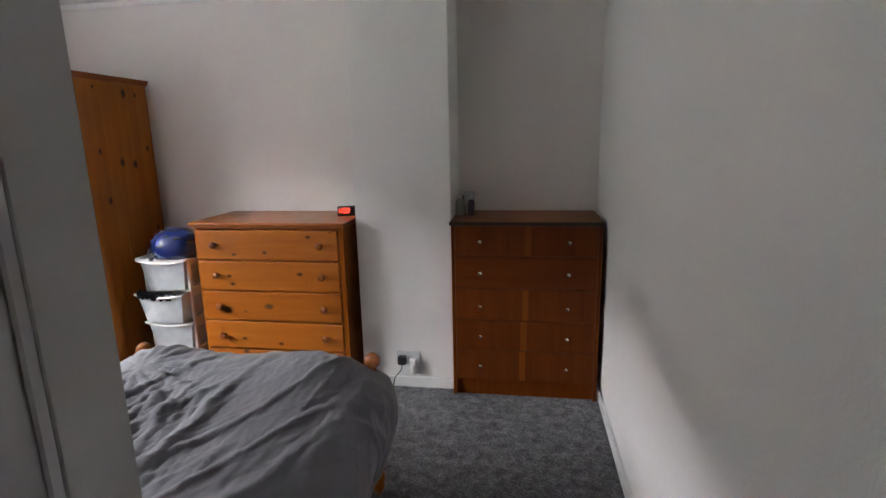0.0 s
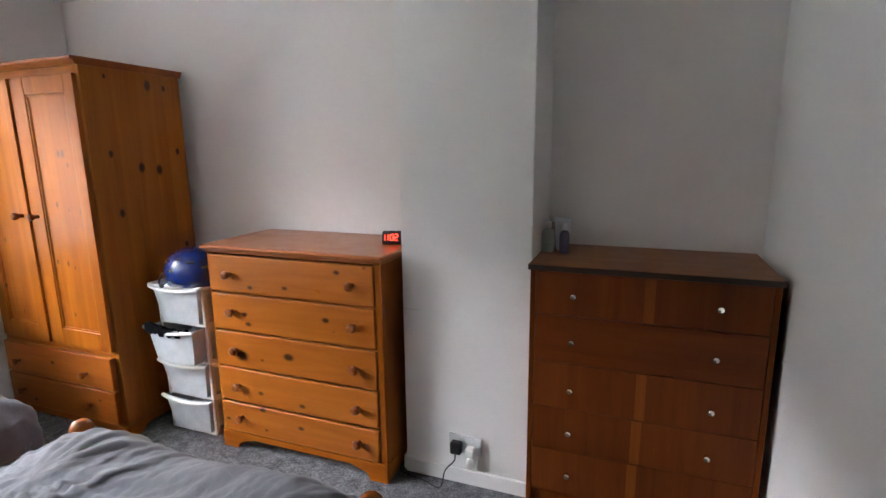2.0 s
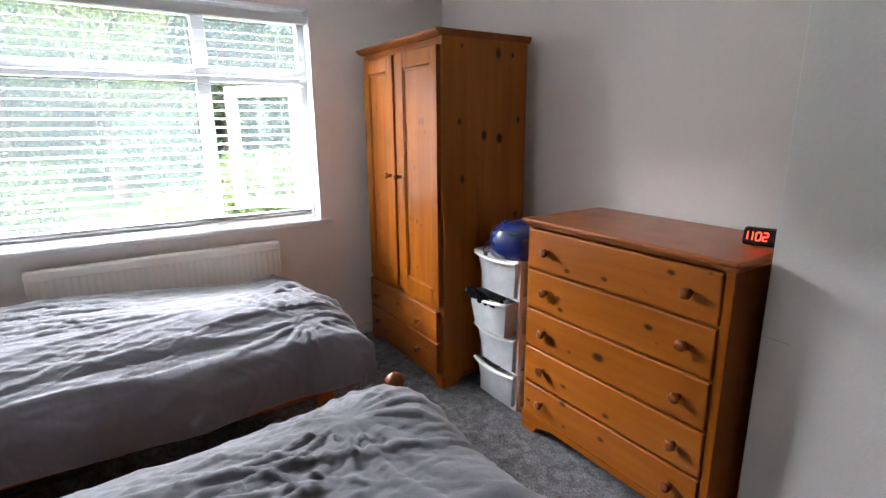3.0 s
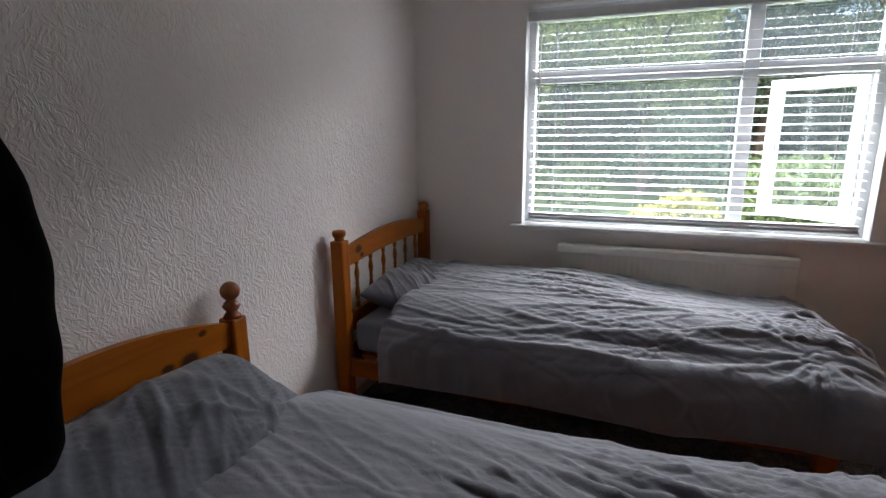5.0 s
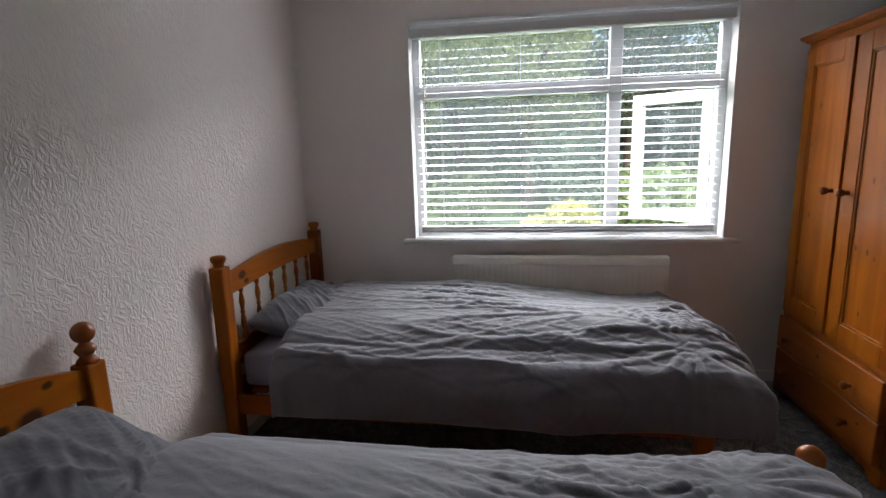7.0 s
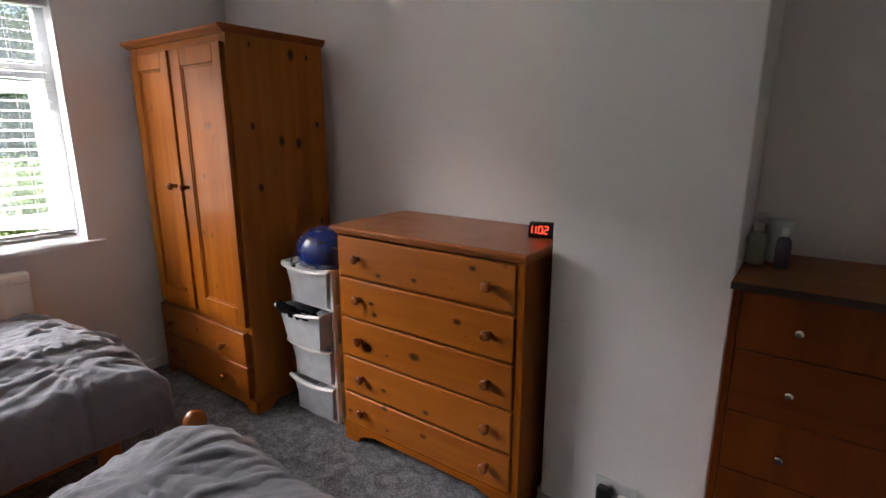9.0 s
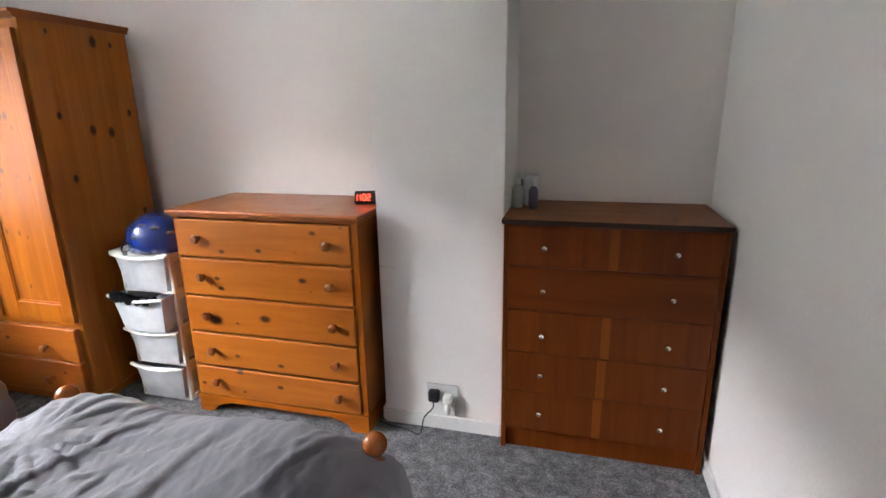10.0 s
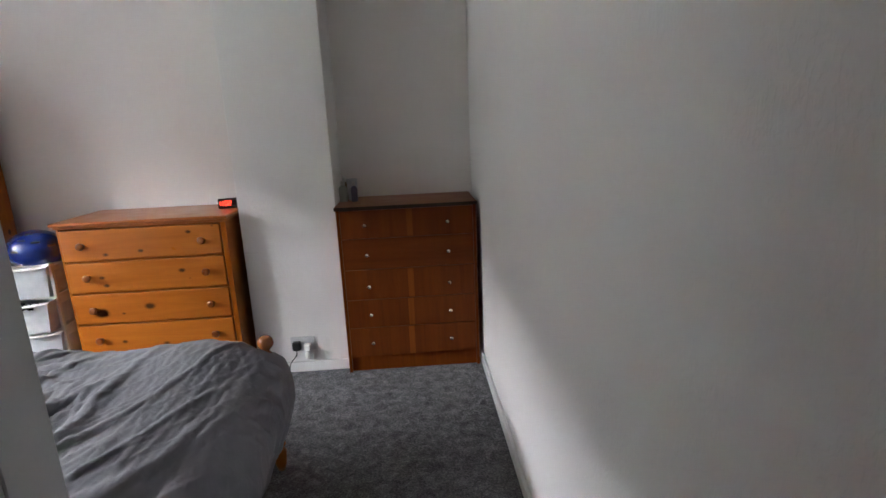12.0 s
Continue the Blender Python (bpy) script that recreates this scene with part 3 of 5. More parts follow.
def sleeper_bed(name, x0, x1, y0, y1, head_z, finial, label):
    """A single pine bed; x0, x1, y0, y1 are the centres of its posts."""
    bed = thing(name, ((x0 + x1) / 2, (y0 + y1) / 2, 0), label, "bed", "single beds")
    h = 0.033
    for x in (x0, x1):
        bm = bmesh.new()
        top = head_z - (0.05 if finial == "cap" else 0.125)
        box(bm, x - h, x + h, y0 - h, y0 + h, 0, top, bevel=0.008, seg=2)
        part("head_post", bm, M_PINE_Z, bed)
        if finial == "cap":
            prof = [(0.02, top - 0.001), (0.024, top + 0.006), (0.021, top + 0.012), (0.029, top + 0.022), (0.033, top + 0.034), (0.029, top + 0.046), (0.012, top + 0.05)]
        else:
            prof = [(0.032, top - 0.001), (0.026, top + 0.01), (0.017, top + 0.02), (0.026, top + 0.032), (0.03, top + 0.04), (0.024, top + 0.05), (0.013, top + 0.062)] + [(r, z) for r, z in ball_profile(0.033, top + 0.092) if z > top + 0.064]
        part("finial", lathe(bmesh.new(), prof, (x, y0, 0), n=24), M_BALL if finial != "cap" else M_PINE_Z, bed, smooth=True)
    # arched head rail
    up = head_z - (0.10 if finial == "cap" else 0.138)
    arch = 0.042 if finial == "cap" else 0.082
    n = 24
    outline = []
    for i in range(n + 1):
        t = i / n
        outline.append((x0 + h + (x1 - x0 - 2 * h) * t, up + arch * math.sin(math.pi * t) ** 0.9))
    for i in range(n + 1):
        t = 1 - i / n
        outline.append((x0 + h + (x1 - x0 - 2 * h) * t, up - 0.085 + 0.4 * arch * math.sin(math.pi * t)))
    part("head_rail", extrude_poly(bmesh.new(), outline, y0 - 0.014, y0 + 0.014), PINE_RAIL[name], bed)
    low = head_z - 0.47
    part("lower_head_rail", block(x0 + h, x1 - h, y0 - 0.012, y0 + 0.012, low - 0.05, low + 0.05), M_PINE_X, bed)
    part("bottom_head_rail", block(x0 + h, x1 - h, y0 - 0.012, y0 + 0.012, 0.24, 0.36), M_PINE_X, bed)
    if finial == "cap":
        cnt = 6
        for i in range(cnt):
            x = x0 + (x1 - x0) * (i + 1) / (cnt + 1)
            z0, z1 = low + 0.05, up - 0.07
            q = z1 - z0
            prof = [(0.011, 0), (0.011, 0.1 * q), (0.006, 0.13 * q), (0.010, 0.2 * q), (0.013, 0.3 * q), (0.009, 0.42 * q), (0.007, 0.47 * q), (0.012, 0.5 * q),
                    (0.007, 0.53 * q), (0.009, 0.58 * q), (0.013, 0.7 * q), (0.010, 0.8 * q), (0.006, 0.87 * q), (0.011, 0.9 * q), (0.011, q)]
            part("spindle", lathe(bmesh.new(), prof, (x, y0, z0), n=12), M_PINE_Z, bed, smooth=True)
    for x in (x0, x1):
        prof = [(0.016, 0), (0.024, 0.03), (0.03, 0.09), (0.02, 0.11), (0.031, 0.125), (0.02, 0.14), (0.03, 0.15)]
        part("foot_leg", lathe(bmesh.new(), prof, (x, y1, 0), n=20), M_PINE_Z, bed, smooth=True)
        part("foot_post", block(x - h, x + h, y1 - h, y1 + h, 0.15, 0.50, bevel=0.008), M_PINE_Z, bed)
        prof = [(0.032, 0.499), (0.026, 0.51), (0.016, 0.525), (0.024, 0.54), (0.026, 0.548), (0.013, 0.566)] + [(r, z) for r, z in ball_profile(0.033, 0.602, 12) if z > 0.572]
        if finial != "cap":
            part("finial", lathe(bmesh.new(), prof, (x, y1, 0), n=28), M_BALL, bed, "polished reddish ball finial", smooth=True)
    part("foot_rail", block(x0 + h, x1 - h, y1 - 0.012, y1 + 0.012, 0.22, 0.44), M_PINE_X, bed)
    for x in (x0, x1):
        s = 1 if x == x1 else -1
        part("side_rail", block(x + s * 0.002 - 0.011, x + s * 0.002 + 0.011, y0 + h, y1 - h, 0.232, 0.322), M_PINE_Y, bed)
    for i in range(14):
        y = y0 + 0.12 + (y1 - y0 - 0.24) * i / 13
        part("slat", block(x0 + 0.013, x1 - 0.013, y - 0.035, y + 0.035, 0.325, 0.343, bevel=0), M_PINE_X, bed)
    return bed


PINE_RAIL = {}
PINE_RAIL["single_bed_spindled"] = wood("pine_head_rail", PINE_L, PINE_D, KNOT, "x", [(0.36, -0.975, 0.835, 0.022), (0.33, -0.975, 0.80, 0.014)])
PINE_RAIL["single_bed"] = wood("pine_head_rail_plain", PINE_L, PINE_D, KNOT, "x", [(-0.36, -0.975, 0.775, 0.012), (-0.30, -0.975, 0.71, 0.026), (-0.22, -0.975, 0.715, 0.016), (0.1, -0.975, 0.75, 0.014)])
sleeper_bed("single_bed_spindled", 0.045, 1.062, 0.06, 2.04, 0.955, "cap", "orange pine single bed with spindled headboard under the window")
sleeper_bed("single_bed", 1.765, 2.779, 0.06, 2.04, 0.904, "ball", "orange pine single bed with ball finials and arched headboard")

for nm, x0, x1 in (("mattress", 0.075, 1.035), ("mattress", 1.795, 2.75)):
    mt = part(nm, block(x0, x1, 0.1, 1.995, 0.345, 0.505, bevel=0.03, seg=4), M_MATT, None, smooth=True)
    tagged(mt, "grey-blue sheeted mattress lying on the pine bed", "mattress", "mattresses")


def duvet(name, x0, x1, y0, y1, top, drop0, drop1, drop_foot, puff, seed, label, hang0=0.05, hang1=0.09, head_edge=0.0, crease=1.0, foci=(), lay=1.5, foot_out=0.06, humps=(), crease_head=None, corner=0.0, R=0.07, hem=0.0):
    """A quilt over a mattress: flat top from x0 to x1 and y0 to y1, hanging over both sides and the foot."""
    NU, NV = 200, 220
    L0, L1, LF = drop0, drop1, drop_foot
    width, length = x1 - x0, y1 - y0
    rows = []

    def over(s, size, la, lb, spread_a, spread_b):
        """Arc length s in [-la, size + lb] to place along the axis and height drop."""
        if s < 0:
            q = -s
            out = R * math.sin(min(q / R, math.pi / 2)) + spread_a * smoothstep(0, la, q)
            return -out + 0.0, -(R * (1 - math.cos(min(q / R, math.pi / 2))) + max(0, q - R * math.pi / 2))
        if s > size:
            q = s - size
            out = R * math.sin(min(q / R, math.pi / 2)) + spread_b * (smoothstep(0, 0.55 * lb, q) - 0.9 * smoothstep(0.55 * lb, lb * 1.1, q))
            return size + out, -(R * (1 - math.cos(min(q / R, math.pi / 2))) + max(0, q - R * math.pi / 2))
        return s, 0.0

    for j in range(NV):
        t = -0.0 + (length + LF) * j / (NV - 1)
        row = []
        for i in range(NU):
            s = -L0 + (width + L0 + L1) * i / (NU - 1)
            wob = 0.05 * noise.noise(Vector((s * 1.1, t * 1.3, seed)))
            py, dy = over(t, length, 0.01, LF, 0, foot_out)
            px, dx = over(s, width, L0, L1, hang0, hang1 * smoothstep(0.72, 1.15, y0 + py) * (1 - 0.5 * smoothstep(1.5, 1.95, y0 + py)))
            if s > width:
                dx *= 1 - hem * smoothstep(1.45, 1.95, y0 + py)
            # side drop and foot drop share one corner
            dz = -math.hypot(dx, dy) if (dx < 0 and dy < 0) else dx + dy
            flat = 1 - smoothstep(0, 0.10, -dz)
            X, Y = x0 + px + (corner * smoothstep(1.72, 2.1, y0 + py) * smoothstep(0, 0.2, -dx) if s > width else 0), y0 + py
            e = min(1.0, (0.02 + max(0, s)) / 0.25) if s < width / 2 else min(1.0, (0.02 + max(0, width - s)) / 0.25)
            bulge = puff * flat * (1 - (1 - max(0, min(1, e))) ** 2) * (0.65 + 0.35 * noise.noise(Vector((X * 1.8, Y * 1.3, seed + 3))) + 0.25)
            z = top + dz + bulge
            # folds mostly along the bed, slanting towards the foot
            f1 = fold(X, Y, seed, lay, 8.0, 0.15) * 0.015
            f2 = fold(X, Y, seed + 11, lay - 0.25, 15.0, 0.14) * 0.007
            f3 = fold(X, Y, seed + 23, lay + 0.3, 12.0, 0.12) * 0.007
            amt = (0.45 + 0.8 * smoothstep(-0.2, 0.4, noise.noise(Vector((X * 1.5, Y * 1.1, seed + 31))))) * (crease if crease_head is None else crease_head + (crease - crease_head) * smoothstep(0.8, 1.4, Y))
            if crease_head is not None:
                amt *= 0.3 + 0.7 * smoothstep(x0 - 0.05, x0 + 0.4, X)
            rad_f = sum(hh * math.exp(-((X - hx) ** 2 + (Y - hy) ** 2) / hr ** 2) for hx, hy, hr, hh in humps)
            for fx, fy, reach, amp in foci:
                dd = math.hypot(X - fx, Y - fy)
                an = math.atan2(Y - fy, X - fx)
                env = math.exp(-(dd / reach) ** 2) * smoothstep(0.0, 0.12, dd)
                rad_f += amp * env * max(0, math.sin(an * 15 + 5.0 * noise.noise(Vector((an * 1.5, dd * 3, seed)))))
                rad_f += amp * 0.4 * math.exp(-(dd / 0.14) ** 2) * noise.noise(Vector((X * 26, Y * 26, seed)))
            f4 = fold(X, Y, seed + 51, lay + 0.6, 22.0, 0.10) * 0.006
            d = (f1 + f2 + f3 + f4) * amt + rad_f + 0.004 * noise.noise(Vector((X * 9, Y * 9, z * 9 + seed))) + 0.0035 * fold(X, Y, seed + 40, lay + 0.1, 30.0, 0.2) * amt
            nrm = Vector((0, 0, 1))
            if dx < -0.03:
                nrm = Vector((-1 if s < 0 else 1, 0, 0.3)).normalized()
            if dy < -0.03:
                nrm = (nrm + Vector((0, 1, 0))).normalized()
            hang = smoothstep(0.05, 0.2, -dz)
            d += hang * 0.010 * math.sin((Y if dx < dy else X) * 17 + 5 * noise.noise(Vector((X, Y, seed)))) * (0.4 + wob * 6)
            co = Vector((X, Y, z)) + nrm * d
            co.z += hang * wob * 0.5
            if j < 3:
                co.z -= (3 - j) * 0.004
            row.append(co)
        rows.append(row)
    bm = bmesh.new()
    sheet(bm, rows)
    bmesh.ops.recalc_face_normals(bm, faces=bm.faces)
    ob = part(name, bm, M_DUVET, None, smooth=True)
    tagged(ob, label, "duvet", "duvets")
    sol = ob.modifiers.new("thick", "SOLIDIFY")
    sol.thickness, sol.offset = 0.018, 0.0
    return ob


duvet("duvet", 0.04, 1.03, 0.29, 2.02, 0.535, 0.10, 0.318, 0.24, 0.085, 3.0, "crumpled grey duvet over the spindled bed, hanging off its foot",
      hang0=-0.05, hang1=0.04, crease=1.1, foci=[(0.98, 2.0, 0.8, 0.009)], foot_out=0.09, corner=0.05, R=0.12, hem=0.15,
      humps=[(0.1, 1.95, 0.5, -0.075), (0.45, 0.45, 0.4, 0.025)])
duvet("duvet", 1.775, 2.735, 0.40, 1.95, 0.542, 0.14, 0.40, 0.15, 0.073, 17.0, "crumpled grey duvet covering the bed with ball finials",
      hang0=-0.01, hang1=0.07, hem=0.14, lay=1.25, crease=1.15, crease_head=0.38, foci=[(1.93, 1.8, 0.6, 0.009)], humps=[(1.82, 1.96, 0.22, 0.040), (2.68, 1.95, 0.2, 0.03), (2.45, 1.9, 0.35, 0.010)])


def pillow(cx, cy, cz, w, d, h, tilt, seed, label, sag=0.05, focus=(-0.25, 0.12)):
    """A soft pillow: domed, with creases drawn from one point and corners that sag."""
    bm = bmesh.new()
    N = 90
    for side in (1, -1):
        rows = []
        for j in range(N):
            row = []
            for i in range(N):
                u, v = i / (N - 1) * 2 - 1, j / (N - 1) * 2 - 1
                edge = (1 - abs(u) ** 3) * (1 - abs(v) ** 3)
                pinch = 1 - 0.05 * (abs(u) ** 2 * (1 - abs(v))) - 0.08 * (abs(v) ** 2 * (1 - abs(u)))
                hh = h * max(0, edge) ** 0.5
                X, Y = u * w / 2 * pinch, v * d / 2 * pinch
                fx, fy = X - focus[0], Y - focus[1]
                dist, an = math.hypot(fx, fy), math.atan2(fy, fx)
                ray = math.sin(an * 9 + 2.5 * noise.noise(Vector((an * 1.3, dist * 3, seed))))
                wr = 0.012 * max(0, ray) * smoothstep(0.0, 0.1, dist) * math.exp(-dist / 0.35)
                wr += 0.009 * fold(X, Y, seed, 0.75, 8, 0.12) + 0.007 * fold(X, Y, seed + 5, 1.1, 18, 0.14)
                wr += 0.016 * noise.noise(Vector((X * 4.2, Y * 4.2, seed + 9))) + 0.006 * noise.noise(Vector((X * 14, Y * 14, seed)))
                z = side * hh + (wr * min(1, edge * 3) if side > 0 else 0) - sag * abs(u) ** 3 * (1.5 if u < 0 else 0.6)
                row.append((X, Y, z))
            rows.append(row)
        sheet(bm, rows)
    bmesh.ops.remove_doubles(bm, verts=bm.verts, dist=0.0006)
    m = Matrix.Translation((cx, cy, cz)) @ Matrix.Rotation(radians(tilt), 4, "X")
    for v in bm.verts:
        v.co = m @ v.co
    bmesh.ops.recalc_face_normals(bm, faces=bm.faces)
    ob = part("pillow", bm, M_PILLOW_SHADED, None, smooth=True)
    return tagged(ob, label, "pillow", "pillows")


pillow(0.56, 0.255, 0.585, 0.78, 0.34, 0.07, -18, 41.0, "grey pillow leaning on the spindled headboard")
pillow(2.29, 0.285, 0.612, 1.0, 0.46, 0.10, -22, 57.0, "grey creased pillow leaning on the arched headboard", sag=0.035)

# ---- wardrobe ----


def round_knob(parent, x, y, z, r=0.02, depth=0.035, material=None, label=""):
    prof = [(r * 0.55, 0.0), (r * 0.45, -depth * 0.3), (r * 0.7, -depth * 0.45), (r, -depth * 0.7), (r * 0.85, -depth * 0.93), (r * 0.4, -depth)]
    return part("knob", lathe(bmesh.new(), prof, (x, y, z), "y", 20), material or M_KNOB, parent, label, smooth=True)


def local_knots(base, pts):
    return [(x - base[0], y - base[1], z - base[2], r) for x, y, z, r in pts]


def build_wardrobe():
    base = (0.53, 2.98, 0)
    w = thing("wardrobe", base, "orange pine double wardrobe, two closed doors over two drawers", "wardrobe")
    side = wood("pine_wardrobe_side", (0.39, 0.127, 0.012), (0.25, 0.070, 0.006), KNOT, "z", local_knots(base, [
        (1.0, 3.003, 1.363, 0.017), (1.0, 3.098, 1.348, 0.018), (1.0, 2.859, 1.433, 0.012), (1.0, 2.876, 1.146, 0.014), (1.0, 3.083, 1.77, 0.018), (1.0, 3.171, 1.765, 0.010),
        (1.0, 2.873, 1.79, 0.008), (1.0, 3.214, 1.441, 0.012), (1.0, 3.21, 0.93, 0.012), (1.0, 3.1, 0.55, 0.012)]))
    front = wood("pine_wardrobe_door", PINE_L, PINE_D, (0.12, 0.04, 0.015), "z", local_knots(base, [
        (0.789, 2.75, 1.437, 0.012), (0.82, 2.75, 1.437, 0.013), (0.847, 2.75, 1.385, 0.008), (0.721, 2.75, 1.195, 0.010), (0.806, 2.75, 1.172, 0.006), (0.89, 2.75, 1.165, 0.007),
        (0.656, 2.75, 0.91, 0.009), (0.737, 2.75, 0.904, 0.010), (0.786, 2.75, 0.886, 0.007),
        (0.25, 2.75, 1.52, 0.011), (0.20, 2.75, 1.34, 0.007), (0.24, 2.75, 1.0, 0.01), (0.18, 2.75, 0.75, 0.008), (0.3, 2.75, 0.62, 0.008), (0.73, 2.75, 0.64, 0.008)]))
    for nm, *a in (("side_panel", 0.06, 0.082, 2.765, 3.265, 0.05, 1.828), ("shelf", 0.082, 0.978, 2.79, 3.25, 0.06, 0.082), ("shelf", 0.082, 0.978, 2.79, 3.25, 0.455, 0.475),
                   ("back_panel", 0.082, 0.978, 3.25, 3.263, 0.06, 1.80), ("shelf", 0.082, 0.978, 2.79, 3.25, 1.78, 1.80)):
        part(nm, box(bmesh.new(), *a, bevel=0.001), M_PINE_Z, w)
    for k in range(5):
        a = 2.765 + 0.100 * k
        part("board", box(bmesh.new(), 0.978, 1.0 - 0.0004 * (k % 2), a, a + 0.0999, 0.05, 1.828, bevel=0.0004), side, w)
    for x0, x1 in ((0.082, 0.125), (0.955, 0.978)):
        part("stile", block(x0, x1, 2.765, 2.79, 0.06, 1.828, bevel=0.002), M_PINE_Z, w)
    part("rail", block(0.125, 0.955, 2.766, 2.789, 1.785, 1.828, bevel=0.002), M_PINE_X, w)
    part("rail", block(0.125, 0.955, 2.766, 2.789, 0.43, 0.478, bevel=0.002), M_PINE_X, w)
    # cornice
    outline = [(2.764, 1.828), (2.752, 1.829), (2.744, 1.836), (2.732, 1.841), (2.724, 1.847), (2.722, 1.856), (2.728, 1.860), (3.275, 1.860), (3.275, 1.828)]
    bm = extrude_poly(bmesh.new(), outline, 0.045, 1.022, "x")
    for v in bm.verts:
        if v.co.z < 1.84 and v.co.x > 0.9:
            v.co.x -= 0.018
    part("cornice", bm, wood("pine_cornice", (0.30, 0.085, 0.010), (0.18, 0.045, 0.006), KNOT, "x"), w)
    # doors
    for dx0, dx1, kx in ((0.095, 0.495, 0.447), (0.545, 0.984, 0.575)):
        bm = bmesh.new()
        y0, y1 = 2.742, 2.764
        r = dx1 - (0.066 if dx0 > 0.5 else 0.075)
        box(bm, dx0, dx0 + 0.075, y0, y1, 0.47, 1.79, bevel=0.003, seg=2)
        box(bm, r, dx1, y0, y1, 0.47, 1.79, bevel=0.003, seg=2)
        box(bm, dx0 + 0.075, r, y0 + 0.0005, y1, 0.47, 0.56, bevel=0.002)
        box(bm, dx0 + 0.075, r, y0 + 0.0005, y1, 1.71, 1.79, bevel=0.002)
        d = part("door", bm, front, w)
        part("panel", block(dx0 + 0.07, r + 0.005, y0 + 0.010, y1 - 0.002, 0.555, 1.715, bevel=0), front, d)
        for a in ((dx0 + 0.075, dx0 + 0.087, 0.56, 1.71), (r - 0.012, r, 0.56, 1.71), (dx0 + 0.087, r - 0.012, 0.56, 0.572), (dx0 + 0.087, r - 0.012, 1.698, 1.71)):
            part("bead", block(a[0], a[1], y0 + 0.004, y0 + 0.0101, a[2], a[3], bevel=0.0035), front, d)
        round_knob(d, kx, y0, 1.135, 0.019, 0.045)
    part("centre_bead", block(0.497, 0.543, 2.752, 2.764, 0.475, 1.785, bevel=0.003), M_PINE_Z, w)
    dk = wood("pine_drawer_wardrobe", (0.36, 0.10, 0.010), (0.22, 0.055, 0.006), KNOT, "x", local_knots(base, [(0.5, 2.74, 0.36, 0.012), (0.3, 2.74, 0.12, 0.012), (0.85, 2.74, 0.2, 0.009)]))
    for z0, z1, kz in ((0.262, 0.438, 0.335), (0.078, 0.256, 0.165)):
        d = part("drawer", block(0.085, 0.972, 2.735, 2.764, z0, z1, bevel=0.007, seg=3), dk, w)
        for kx in (0.21, 0.772):
            round_knob(d, kx, 2.735, kz, 0.019, 0.034)
    bm = extrude_poly(bmesh.new(), [(0.06, 0.0), (0.06, 0.07), (1.006, 0.07), (1.006, 0.0), (0.94, 0.0), (0.90, 0.035), (0.16, 0.035), (0.12, 0.0)], 2.748, 2.77, "y")
    part("plinth", bm, M_PINE_X, w)
    bm = extrude_poly(bmesh.new(), [(2.77, 0.0), (2.77, 0.07), (3.265, 0.07), (3.265, 0.0), (3.215, 0.0), (3.175, 0.035), (2.87, 0.035), (2.83, 0.0)], 0.985, 1.006, "x")
    part("plinth", bm, side, w)
    part("plinth", block(0.06, 0.08, 2.77, 3.265, 0, 0.05), M_PINE_Y, w)
    w.location, w.scale = (0.534, 2.978, 0), (0.934, 1.076, 1)


build_wardrobe()

# ---- pine chest of drawers ----


